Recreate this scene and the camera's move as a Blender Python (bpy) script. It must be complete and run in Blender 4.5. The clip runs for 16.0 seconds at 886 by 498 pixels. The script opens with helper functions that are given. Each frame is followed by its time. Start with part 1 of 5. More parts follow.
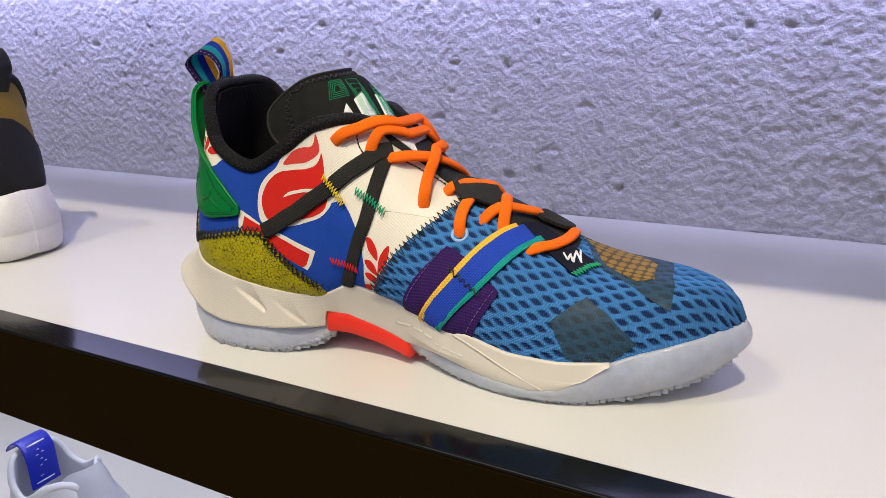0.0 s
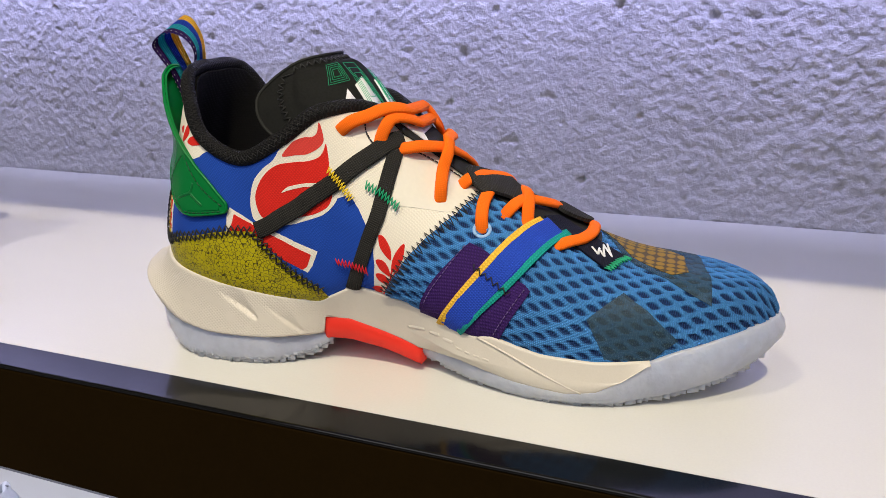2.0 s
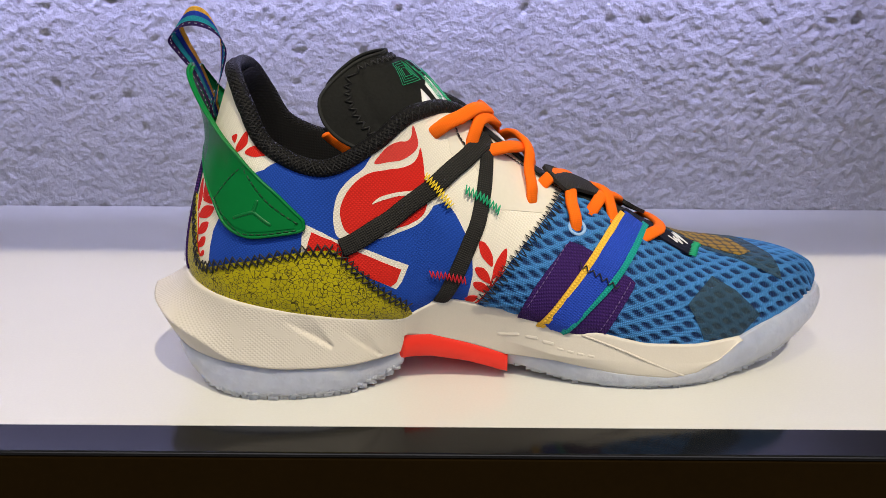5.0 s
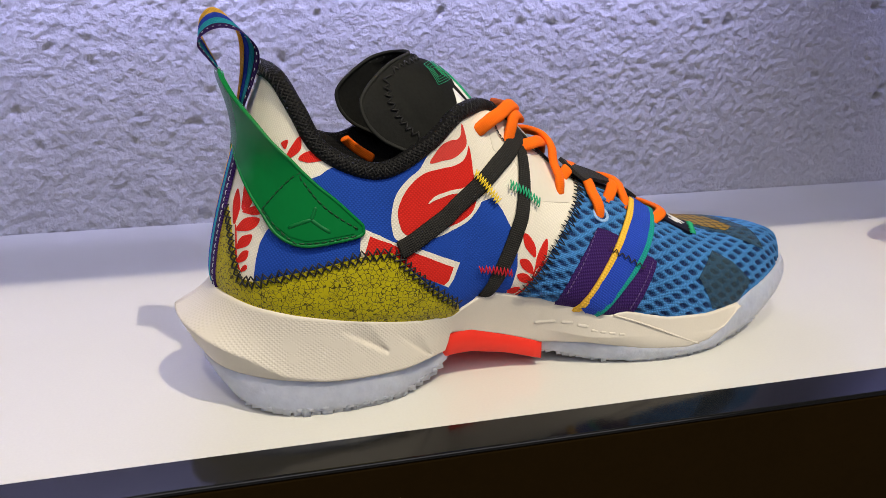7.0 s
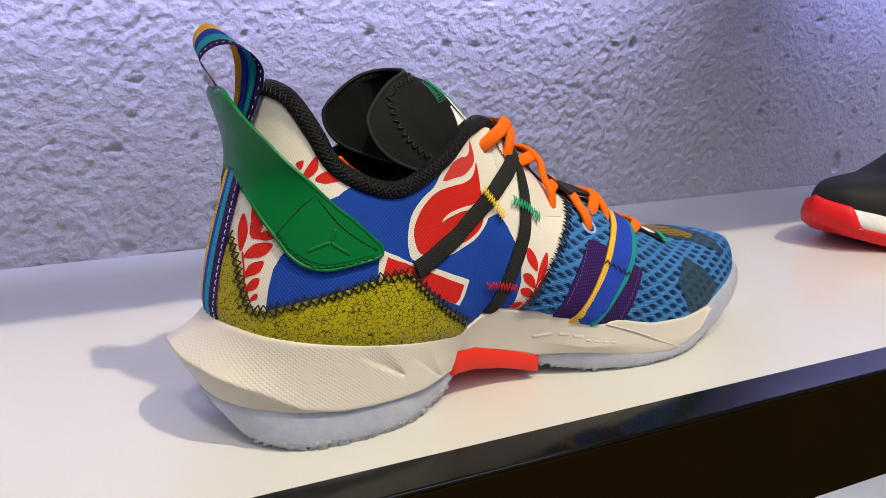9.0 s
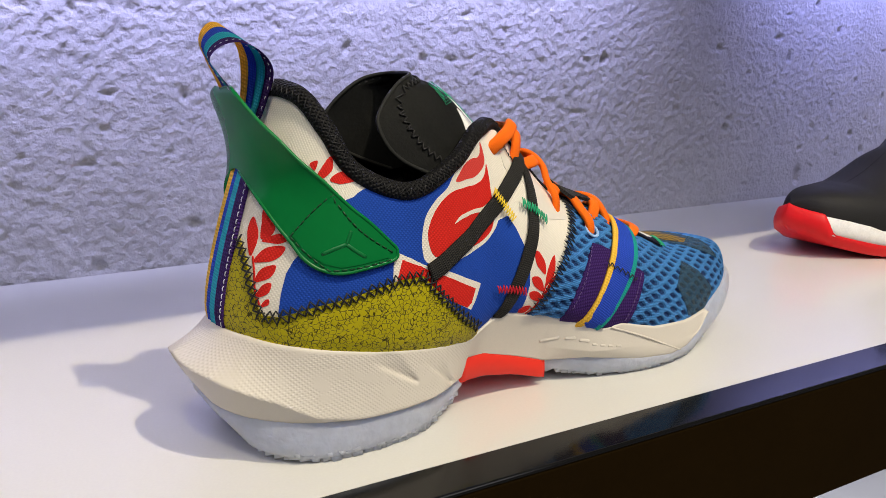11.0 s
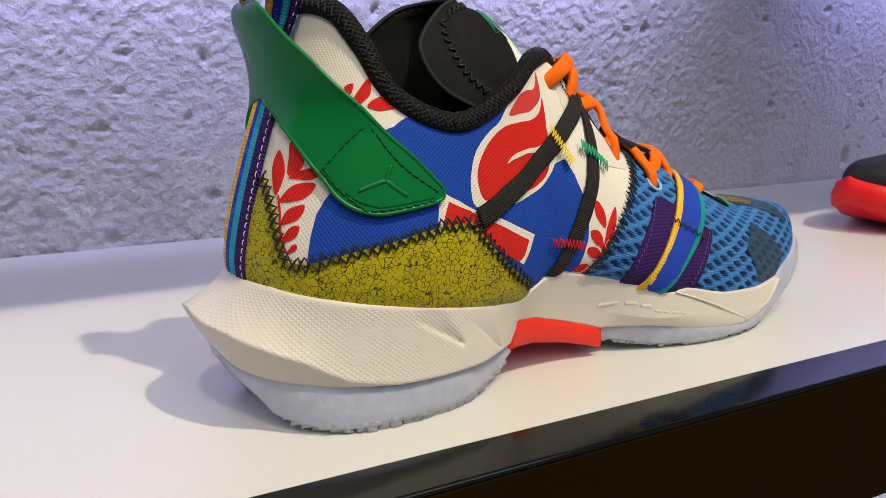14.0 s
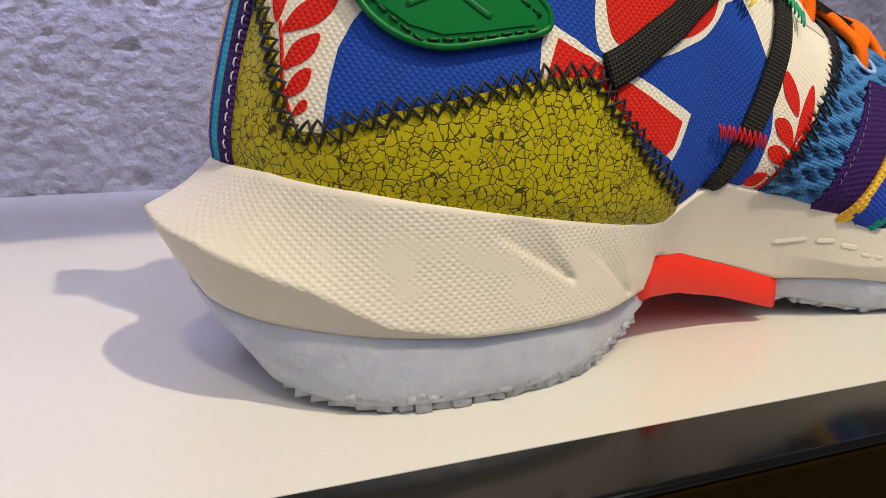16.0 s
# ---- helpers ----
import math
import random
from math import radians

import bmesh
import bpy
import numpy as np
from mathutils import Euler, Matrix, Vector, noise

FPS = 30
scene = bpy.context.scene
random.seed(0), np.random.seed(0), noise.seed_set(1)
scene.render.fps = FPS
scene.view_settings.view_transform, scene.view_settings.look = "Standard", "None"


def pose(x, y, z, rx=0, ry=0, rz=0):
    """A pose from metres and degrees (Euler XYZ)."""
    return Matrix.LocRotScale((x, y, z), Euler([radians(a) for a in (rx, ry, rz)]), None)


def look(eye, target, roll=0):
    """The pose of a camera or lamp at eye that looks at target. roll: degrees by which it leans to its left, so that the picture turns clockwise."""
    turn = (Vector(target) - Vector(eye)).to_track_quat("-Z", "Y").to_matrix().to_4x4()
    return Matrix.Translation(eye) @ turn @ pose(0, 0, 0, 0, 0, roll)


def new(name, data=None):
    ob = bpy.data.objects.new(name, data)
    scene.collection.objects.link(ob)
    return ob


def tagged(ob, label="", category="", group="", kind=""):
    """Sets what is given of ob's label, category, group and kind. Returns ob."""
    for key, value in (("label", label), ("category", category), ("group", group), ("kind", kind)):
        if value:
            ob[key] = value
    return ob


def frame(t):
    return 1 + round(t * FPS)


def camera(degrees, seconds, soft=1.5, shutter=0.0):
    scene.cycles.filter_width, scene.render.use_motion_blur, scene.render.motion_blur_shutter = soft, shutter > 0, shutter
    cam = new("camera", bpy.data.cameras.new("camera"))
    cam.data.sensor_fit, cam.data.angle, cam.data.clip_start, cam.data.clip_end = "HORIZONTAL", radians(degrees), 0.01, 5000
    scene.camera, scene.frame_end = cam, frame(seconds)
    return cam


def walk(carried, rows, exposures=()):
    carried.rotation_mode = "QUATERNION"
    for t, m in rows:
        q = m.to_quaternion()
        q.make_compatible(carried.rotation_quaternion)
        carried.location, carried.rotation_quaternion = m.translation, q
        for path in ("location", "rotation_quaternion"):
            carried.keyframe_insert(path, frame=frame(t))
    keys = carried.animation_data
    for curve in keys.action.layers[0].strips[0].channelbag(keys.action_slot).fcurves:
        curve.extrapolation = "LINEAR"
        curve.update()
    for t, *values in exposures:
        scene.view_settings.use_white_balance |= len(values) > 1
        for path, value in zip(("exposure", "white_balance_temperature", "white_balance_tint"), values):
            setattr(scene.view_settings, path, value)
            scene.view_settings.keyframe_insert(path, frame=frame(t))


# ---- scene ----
cam = camera(59.4, 16.0, soft=0.8)
PATH = [
    (0, (0.2645, 0.0075, 0.1646), (-0.4032, 1.1240, -0.2298), -2.5),
    (0.5, (0.2604, 0.0061, 0.1652), (-0.3890, 1.1329, -0.2332), -2.3),
    (1, (0.2468, 0.0048, 0.1639), (-0.3652, 1.1506, -0.2387), -1.9),
    (1.5, (0.2258, 0.0041, 0.1625), (-0.3325, 1.1750, -0.2468), -1.5),
    (2, (0.2020, 0.0041, 0.1605), (-0.2904, 1.2036, -0.2509), -1.3),
    (2.5, (0.1741, 0.0020, 0.1598), (-0.2414, 1.2294, -0.2530), -1.0),
    (3, (0.1489, -0.0014, 0.1598), (-0.1856, 1.2498, -0.2550), -0.9),
    (3.5, (0.1251, -0.0061, 0.1584), (-0.1278, 1.2648, -0.2550), -0.6),
    (4, (0.1013, -0.0095, 0.1578), (-0.0700, 1.2750, -0.2543), -0.6),
    (4.5, (0.0728, -0.0109, 0.1584), (-0.0143, 1.2825, -0.2530), -0.6),
    (4.7, (0.0605, -0.0143, 0.1591), (0.0068, 1.2811, -0.2516), -0.2),
    (6.8, (-0.0456, -0.0075, 0.1544), (0.2455, 1.2600, -0.2448), -0.0),
    (7, (-0.0544, -0.0068, 0.1557), (0.2720, 1.2519, -0.2421), 0.0),
    (7.5, (-0.0714, 0.0007, 0.1537), (0.3332, 1.2403, -0.2312), 0.2),
    (8, (-0.0850, 0.0075, 0.1537), (0.3842, 1.2281, -0.2203), 0.3),
    (8.5, (-0.0993, 0.0116, 0.1537), (0.4196, 1.2152, -0.2094), 0.3),
    (9, (-0.1095, 0.0156, 0.1523), (0.4474, 1.2036, -0.2040), 0.2),
    (11.5, (-0.1333, 0.0320, 0.1401), (0.5120, 1.1886, -0.1693), 0.1),
    (12, (-0.1360, 0.0347, 0.1374), (0.5107, 1.1907, -0.1707), 0.0),
    (12.5, (-0.1353, 0.0381, 0.1353), (0.5093, 1.1948, -0.1734), 0.1),
    (13, (-0.1346, 0.0408, 0.1326), (0.5073, 1.1995, -0.1754), 0.2),
    (13.5, (-0.1333, 0.0462, 0.1272), (0.4984, 1.2104, -0.1822), 0.1),
    (14, (-0.1244, 0.0612, 0.1149), (0.4882, 1.2349, -0.1945), 0.1),
    (14.5, (-0.1081, 0.0823, 0.1034), (0.4753, 1.2716, -0.2060), 0.0),
    (15, (-0.1000, 0.1068, 0.0891), (0.4454, 1.3124, -0.2224), -0.1),
    (15.5, (-0.0911, 0.1299, 0.0741), (0.4162, 1.3525, -0.2380), 0.0),
    (16, (-0.0864, 0.1408, 0.0680), (0.3944, 1.3743, -0.2448), 0.2),
]
walk(cam, [(t, look(eye, target, roll)) for t, eye, target, roll in PATH], [(0, 0, 6500, 10), (13.5, 0, 6500, 10), (16, 0, 6850, 10)])


# ---- world and light ----
world = bpy.data.worlds.new("shop_air")
scene.world = world
world.use_nodes = True
world.node_tree.nodes["Background"].inputs[0].default_value = (0.55, 0.6, 0.9, 1)
world.node_tree.nodes["Background"].inputs[1].default_value = 0.02


def lamp(name, kind, m, power, colour, **more):
    data = bpy.data.lights.new(name, kind)
    data.energy, data.color = power, colour
    if kind == "SPOT":
        data.spot_size, data.spot_blend, data.shadow_soft_size = radians(more["cone"]), 0.5, more["size"]
    if kind == "AREA":
        data.shape, data.size, data.size_y, data.spread = "RECTANGLE", more["size"], more["size_y"], radians(more.get("spread", 180))
    ob = new(name, data)
    ob.matrix_world = m
    return ob


lamp("spotlight_right", "SPOT", look((0.49, -0.787, 1.88), (0.06, 0.36, 0.0)), 135, (1.0, 0.88, 0.655), cone=70, size=0.022)
lamp("spotlight_left", "SPOT", look((-0.42, -0.745, 1.88), (0.06, 0.36, 0.0)), 44, (1.0, 0.88, 0.655), cone=70, size=0.03)
# Unseen fill panel under the ceiling, added to brighten sides that face the room
lamp("ceiling_fill", "AREA", look((0.1, -2.3, 1.9), (0.1, -2.3, 0)), 64, (0.93, 0.92, 1.0), size=4.0, size_y=2.4)
lamp("shelf_strip_upper", "AREA", look((-0.38, 0.490, 0.385), (-0.38, 0.60, 0.28)), 4.2, (0.54, 0.545, 1.0), size=1.5, size_y=0.02, spread=80)
lamp("shelf_strip_far", "AREA", look((0.98, 0.490, 0.385), (0.98, 0.60, 0.28)), 1.9, (0.40, 0.42, 1.0), size=0.85, size_y=0.02, spread=80)
lamp("shelf_strip_main", "AREA", look((-0.05, 0.50, -0.030), (-0.05, 0.545, -0.39)), 3.8, (0.80, 0.80, 1.0), size=2.0, size_y=0.02)


# ---- materials ----
def principled(name):
    m = bpy.data.materials.new(name)
    m.use_nodes = True
    return m, m.node_tree, m.node_tree.nodes["Principled BSDF"]


def node(tree, kind, **values):
    n = tree.nodes.new(kind)
    for key, value in values.items():
        if key in n.inputs:
            n.inputs[key].default_value = value
    return n


def surface(name, colour, rough=0.5, grain=400.0, vary=0.12, bump=0.15, metal=0.0, depth=0.0004, coat=0.0, broad=18.0, spec=0.5):
    """A plain surface with two scales of variation and a fine relief."""
    m, tree, bsdf = principled(name)
    link = tree.links.new
    co = node(tree, "ShaderNodeTexCoord")
    big = node(tree, "ShaderNodeTexNoise", Scale=broad, Detail=4.0)
    fine = node(tree, "ShaderNodeTexNoise", Scale=grain, Detail=3.0)
    link(co.outputs["Object"], big.inputs["Vector"])
    link(co.outputs["Object"], fine.inputs["Vector"])
    both = node(tree, "ShaderNodeMath")
    both.operation = "ADD"
    link(big.outputs[0], both.inputs[0])
    link(fine.outputs[0], both.inputs[1])
    span = node(tree, "ShaderNodeMapRange")
    span.inputs["From Min"].default_value, span.inputs["From Max"].default_value = 0.6, 1.4
    span.inputs["To Min"].default_value, span.inputs["To Max"].default_value = 1 - vary, 1 + vary
    link(both.outputs[0], span.inputs["Value"])
    tint = node(tree, "ShaderNodeVectorMath")
    tint.operation = "SCALE"
    tint.inputs[0].default_value = colour
    link(span.outputs[0], tint.inputs["Scale"])
    link(tint.outputs[0], bsdf.inputs["Base Color"])
    bsdf.inputs["Roughness"].default_value = rough
    bsdf.inputs["Metallic"].default_value = metal
    bsdf.inputs["Specular IOR Level"].default_value = spec
    bsdf.inputs["Coat Weight"].default_value = coat
    if bump:
        b = node(tree, "ShaderNodeBump", Strength=bump, Distance=depth)
        link(fine.outputs[0], b.inputs["Height"])
        link(b.outputs[0], bsdf.inputs["Normal"])
    return m


def weave(name, colour, pitch=0.0011, rough=0.85, vary=0.18, bump=0.6, second=None, depth=0.0004, angle=0.0):
    """A woven cloth: two crossing sets of threads laid out along the cloth (UV in metres)."""
    m, tree, bsdf = principled(name)
    link = tree.links.new
    uv = node(tree, "ShaderNodeUVMap")
    turn = node(tree, "ShaderNodeMapping")
    turn.inputs["Rotation"].default_value = (0, 0, radians(angle))
    link(uv.outputs[0], turn.inputs["Vector"])
    waves = []
    for axis in "XY":
        w = node(tree, "ShaderNodeTexWave", Scale=math.pi / pitch / 10.0, Distortion=0.12, Detail=1.0)
        w.inputs["Detail Scale"].default_value = 3.0
        w.bands_direction = axis
        link(turn.outputs[0], w.inputs["Vector"])
        waves.append(w)
    mul = node(tree, "ShaderNodeMath")
    mul.operation = "MULTIPLY"
    link(waves[0].outputs["Fac"], mul.inputs[0])
    link(waves[1].outputs["Fac"], mul.inputs[1])
    soft = node(tree, "ShaderNodeTexNoise", Scale=60.0, Detail=4.0)
    link(uv.outputs[0], soft.inputs["Vector"])
    add = node(tree, "ShaderNodeMath")
    add.operation = "ADD"
    link(mul.outputs[0], add.inputs[0])
    link(soft.outputs[0], add.inputs[1])
    mix = node(tree, "ShaderNodeMix")
    mix.data_type = "RGBA"
    dark = second or tuple(c * (1 - 2 * vary) for c in colour)
    mix.inputs["A"].default_value, mix.inputs["B"].default_value = (*dark, 1), (*colour, 1)
    mix.inputs[6].default_value, mix.inputs[7].default_value = (*dark, 1), (*colour, 1)
    link(add.outputs[0], mix.inputs[0])
    link(mix.outputs[2], bsdf.inputs["Base Color"])
    bsdf.inputs["Roughness"].default_value = rough
    bsdf.inputs["Sheen Weight"].default_value = 0.0
    bsdf.inputs["Specular IOR Level"].default_value = 0.2
    b = node(tree, "ShaderNodeBump", Strength=bump, Distance=depth)
    link(mul.outputs[0], b.inputs["Height"])
    link(b.outputs[0], bsdf.inputs["Normal"])
    return m


SHELF_WHITE = surface("shelf_white_laminate", (0.695, 0.693, 0.655), 0.22, 900, 0.03, 0.03, broad=9)
SHELF_BLACK = surface("black_gloss_trim", (0.006, 0.006, 0.006), 0.12, 700, 0.1, 0.03, spec=0.32)
SHELF_FACE = surface("dark_brown_shelf_face", (0.0118, 0.0065, 0.0014), 0.5, 500, 0.15, 0.05, spec=0.02)
PLASTER = surface("grey_rough_plaster", (0.50, 0.49, 0.515), 0.9, 340, 0.12, 1.0, depth=0.0017, broad=34, spec=0.2)
ROOM_GREY = surface("shop_grey_paint", (0.25, 0.25, 0.27), 0.8, 40, 0.1, 0.1, broad=3)
FOAM = surface("cream_white_foam", (0.66, 0.615, 0.54), 0.55, 1500, 0.04, 0.12, broad=40)
CANVAS = weave("cream_canvas", (0.88, 0.83, 0.71), 0.0011, vary=0.06, bump=0.32, angle=45)
LINING = weave("black_lining_cloth", (0.007, 0.007, 0.008), 0.0013, vary=0.3, bump=0.5)


def crackle(name, colour, crack):
    """Leather-like film with a net of dark cracks."""
    m, tree, bsdf = principled(name)
    link = tree.links.new
    co = node(tree, "ShaderNodeTexCoord")
    warp = node(tree, "ShaderNodeTexNoise", Scale=260.0, Detail=3.0)
    link(co.outputs["Object"], warp.inputs["Vector"])
    mixv = node(tree, "ShaderNodeVectorMath")
    mixv.operation = "MULTIPLY_ADD"
    mixv.inputs[1].default_value = (0.0024, 0.0024, 0.0024)
    link(warp.outputs["Color"], mixv.inputs[0])
    link(co.outputs["Object"], mixv.inputs[2])
    lines = []
    for scale, width in ((540.0, 0.072), (900.0, 0.06)):
        v = node(tree, "ShaderNodeTexVoronoi", Scale=scale)
        v.feature = "DISTANCE_TO_EDGE"
        link(mixv.outputs[0], v.inputs["Vector"])
        r = node(tree, "ShaderNodeMapRange")
        r.inputs["From Min"].default_value, r.inputs["From Max"].default_value = width * 0.35, width
        link(v.outputs["Distance"], r.inputs["Value"])
        lines.append(r)
    patchy = node(tree, "ShaderNodeTexNoise", Scale=190.0, Detail=2.0)
    link(co.outputs["Object"], patchy.inputs["Vector"])
    gate = node(tree, "ShaderNodeMapRange")
    gate.inputs["From Min"].default_value, gate.inputs["From Max"].default_value = 0.36, 0.44
    link(patchy.outputs[0], gate.inputs["Value"])
    either = node(tree, "ShaderNodeMath")
    either.operation = "MAXIMUM"
    link(lines[1].outputs[0], either.inputs[0])
    link(gate.outputs[0], either.inputs[1])
    low = node(tree, "ShaderNodeMath")
    low.operation = "MULTIPLY"
    breaks = node(tree, "ShaderNodeTexNoise", Scale=420.0, Detail=1.0)
    link(co.outputs["Object"], breaks.inputs["Vector"])
    shut = node(tree, "ShaderNodeMapRange")
    shut.inputs["From Min"].default_value, shut.inputs["From Max"].default_value = 0.60, 0.66
    link(breaks.outputs[0], shut.inputs["Value"])
    main = node(tree, "ShaderNodeMath")
    main.operation = "MAXIMUM"
    link(lines[0].outputs[0], main.inputs[0])
    link(shut.outputs[0], main.inputs[1])
    link(main.outputs[0], low.inputs[0])
    link(either.outputs[0], low.inputs[1])
    tone = node(tree, "ShaderNodeTexNoise", Scale=90.0, Detail=3.0)
    link(co.outputs["Object"], tone.inputs["Vector"])
    col = node(tree, "ShaderNodeMix")
    col.data_type = "RGBA"
    col.inputs[6].default_value, col.inputs[7].default_value = (*(c * 0.78 for c in colour), 1), (*(c * 1.18 for c in colour), 1)
    link(tone.outputs[0], col.inputs[0])
    mix = node(tree, "ShaderNodeMix")
    mix.data_type = "RGBA"
    mix.inputs[6].default_value = (*crack, 1)
    link(low.outputs[0], mix.inputs[0])
    link(col.outputs[2], mix.inputs[7])
    link(mix.outputs[2], bsdf.inputs["Base Color"])
    bsdf.inputs["Roughness"].default_value = 0.46
    bsdf.inputs["Specular IOR Level"].default_value = 0.3
    b = node(tree, "ShaderNodeBump", Strength=0.6, Distance=0.0003)
    link(low.outputs[0], b.inputs["Height"])
    link(b.outputs[0], bsdf.inputs["Normal"])
    return m


def dotted(name, colour):
    """Foam with rows of small raised dots, in patches (UV in metres)."""
    m, tree, bsdf = principled(name)
    link = tree.links.new
    uv = node(tree, "ShaderNodeUVMap")
    turn = node(tree, "ShaderNodeMapping")
    turn.inputs["Rotation"].default_value = (0, 0, radians(45))
    link(uv.outputs[0], turn.inputs["Vector"])
    waves = []
    for axis in "XY":
        w = node(tree, "ShaderNodeTexWave", Scale=math.pi / 0.00112 / 10.0)
        w.bands_direction = axis
        link(turn.outputs[0], w.inputs["Vector"])
        waves.append(w)
    mul = node(tree, "ShaderNodeMath")
    mul.operation = "MULTIPLY"
    link(waves[0].outputs["Fac"], mul.inputs[0])
    link(waves[1].outputs["Fac"], mul.inputs[1])
    where = node(tree, "ShaderNodeTexNoise", Scale=110.0, Detail=2.0)
    link(uv.outputs[0], where.inputs["Vector"])
    gate = node(tree, "ShaderNodeMapRange")
    gate.inputs["From Min"].default_value, gate.inputs["From Max"].default_value = 0.34, 0.48
    link(where.outputs[0], gate.inputs["Value"])
    dots = node(tree, "ShaderNodeMath")
    dots.operation = "MULTIPLY"
    link(mul.outputs[0], dots.inputs[0])
    link(gate.outputs[0], dots.inputs[1])
    soil = node(tree, "ShaderNodeTexNoise", Scale=35.0, Detail=5.0)
    link(uv.outputs[0], soil.inputs["Vector"])
    mix = node(tree, "ShaderNodeMix")
    mix.data_type = "RGBA"
    mix.inputs[6].default_value, mix.inputs[7].default_value = (*(c * 0.93 for c in colour), 1), (*(min(c * 1.05, 0.9) for c in colour), 1)
    link(soil.outputs[0], mix.inputs[0])
    link(mix.outputs[2], bsdf.inputs["Base Color"])
    bsdf.inputs["Roughness"].default_value = 0.5
    b = node(tree, "ShaderNodeBump", Strength=0.33, Distance=0.0005)
    link(dots.outputs[0], b.inputs["Height"])
    link(b.outputs[0], bsdf.inputs["Normal"])
    return m


def knit(name, thread, gap):
    """Open knit: thread and the darker cloth that shows in its gaps (attribute 'gap', 0 to 1)."""
    m, tree, bsdf = principled(name)
    link = tree.links.new
    at = node(tree, "ShaderNodeAttribute")
    at.attribute_name = "gap"
    uv = node(tree, "ShaderNodeUVMap")
    waves = []
    for axis, pitch in (("X", 0.0009), ("Y", 0.0007)):
        w = node(tree, "ShaderNodeTexWave", Scale=math.pi / pitch / 10.0, Distortion=1.2, Detail=1.0)
        w.inputs["Detail Scale"].default_value = 4.0
        w.bands_direction = axis
        link(uv.outputs[0], w.inputs["Vector"])
        waves.append(w)
    mul = node(tree, "ShaderNodeMath")
    mul.operation = "MULTIPLY"
    link(waves[0].outputs["Fac"], mul.inputs[0])
    link(waves[1].outputs["Fac"], mul.inputs[1])
    soft = node(tree, "ShaderNodeTexNoise", Scale=70.0, Detail=3.0)
    link(uv.outputs[0], soft.inputs["Vector"])
    add = node(tree, "ShaderNodeMath")
    add.operation = "ADD"
    link(mul.outputs[0], add.inputs[0])
    link(soft.outputs[0], add.inputs[1])
    col = node(tree, "ShaderNodeMix")
    col.data_type = "RGBA"
    col.inputs[6].default_value, col.inputs[7].default_value = (*(c * 0.5 for c in thread), 1), (*(min(c * 1.3, 1) for c in thread), 1)
    link(add.outputs[0], col.inputs[0])
    mix = node(tree, "ShaderNodeMix")
    mix.data_type = "RGBA"
    under = node(tree, "ShaderNodeMix")
    under.data_type = "RGBA"
    under.inputs[6].default_value, under.inputs[7].default_value = (*(c * 0.55 for c in gap), 1), (*(0.6 * g + 0.22 * c for g, c in zip(gap, thread)), 1)
    link(waves[0].outputs["Fac"], under.inputs[0])
    link(under.outputs[2], mix.inputs[7])
    link(at.outputs["Fac"], mix.inputs[0])
    link(col.outputs[2], mix.inputs[6])
    link(mix.outputs[2], bsdf.inputs["Base Color"])
    bsdf.inputs["Roughness"].default_value = 0.7
    bsdf.inputs["Specular IOR Level"].default_value = 0.25
    b = node(tree, "ShaderNodeBump", Strength=0.9, Distance=0.0004)
    link(mul.outputs[0], b.inputs["Height"])
    link(b.outputs[0], bsdf.inputs["Normal"])
    return m


def rubber(name, colour, clear):
    """Cloudy clear rubber: light goes in and scatters; a glossy, slightly wavy skin."""
    m = surface(name, colour, 0.3, 210, 0.12, 0.7, depth=0.0014, broad=70, coat=0.2)
    bsdf = m.node_tree.nodes["Principled BSDF"]
    bsdf.inputs["Subsurface Weight"].default_value = 0.6
    bsdf.inputs["Subsurface Radius"].default_value = (0.8, 0.9, 1.0)
    bsdf.inputs["Subsurface Scale"].default_value = 0.004
    bsdf.inputs["Transmission Weight"].default_value = clear
    bsdf.inputs["Coat Roughness"].default_value = 0.08
    bsdf.inputs["IOR"].default_value = 1.4
    return m


def film(name, colour, gap, cell, alpha):
    """A thin see-through film with rows of dots welded to the knit."""
    m, tree, bsdf = principled(name)
    link = tree.links.new
    uv = node(tree, "ShaderNodeUVMap")
    v = node(tree, "ShaderNodeTexVoronoi", Scale=1.0 / cell, Randomness=0.05)
    link(uv.outputs[0], v.inputs["Vector"])
    r = node(tree, "ShaderNodeMapRange")
    r.inputs["From Min"].default_value, r.inputs["From Max"].default_value = 0.36, 0.5
    link(v.outputs["Distance"], r.inputs["Value"])
    mix = node(tree, "ShaderNodeMix")
    mix.data_type = "RGBA"
    mix.inputs[6].default_value, mix.inputs[7].default_value = (*colour, 1), (*gap, 1)
    link(r.outputs[0], mix.inputs[0])
    link(mix.outputs[2], bsdf.inputs["Base Color"])
    bsdf.inputs["Roughness"].default_value = 0.5
    bsdf.inputs["Specular IOR Level"].default_value = 0.18
    bsdf.inputs["Alpha"].default_value = alpha
    return m


FOAM_DOTS = dotted("cream_white_dotted_foam", (0.66, 0.615, 0.54))
ICE = rubber("icy_clear_rubber", (0.69, 0.74, 0.90), 0.42)
SHANK = surface("bright_red_plastic", (1.0, 0.055, 0.035), 0.3, 300, 0.04, 0.05, spec=0.3)
clear_red = node(SHANK.node_tree, "ShaderNodeBsdfTranslucent")
clear_red.inputs["Color"].default_value = (1.0, 0.10, 0.04, 1)
half_clear = node(SHANK.node_tree, "ShaderNodeMixShader")
half_clear.inputs[0].default_value = 0.32
SHANK.node_tree.links.new(SHANK.node_tree.nodes["Principled BSDF"].outputs[0], half_clear.inputs[1])
SHANK.node_tree.links.new(clear_red.outputs[0], half_clear.inputs[2])
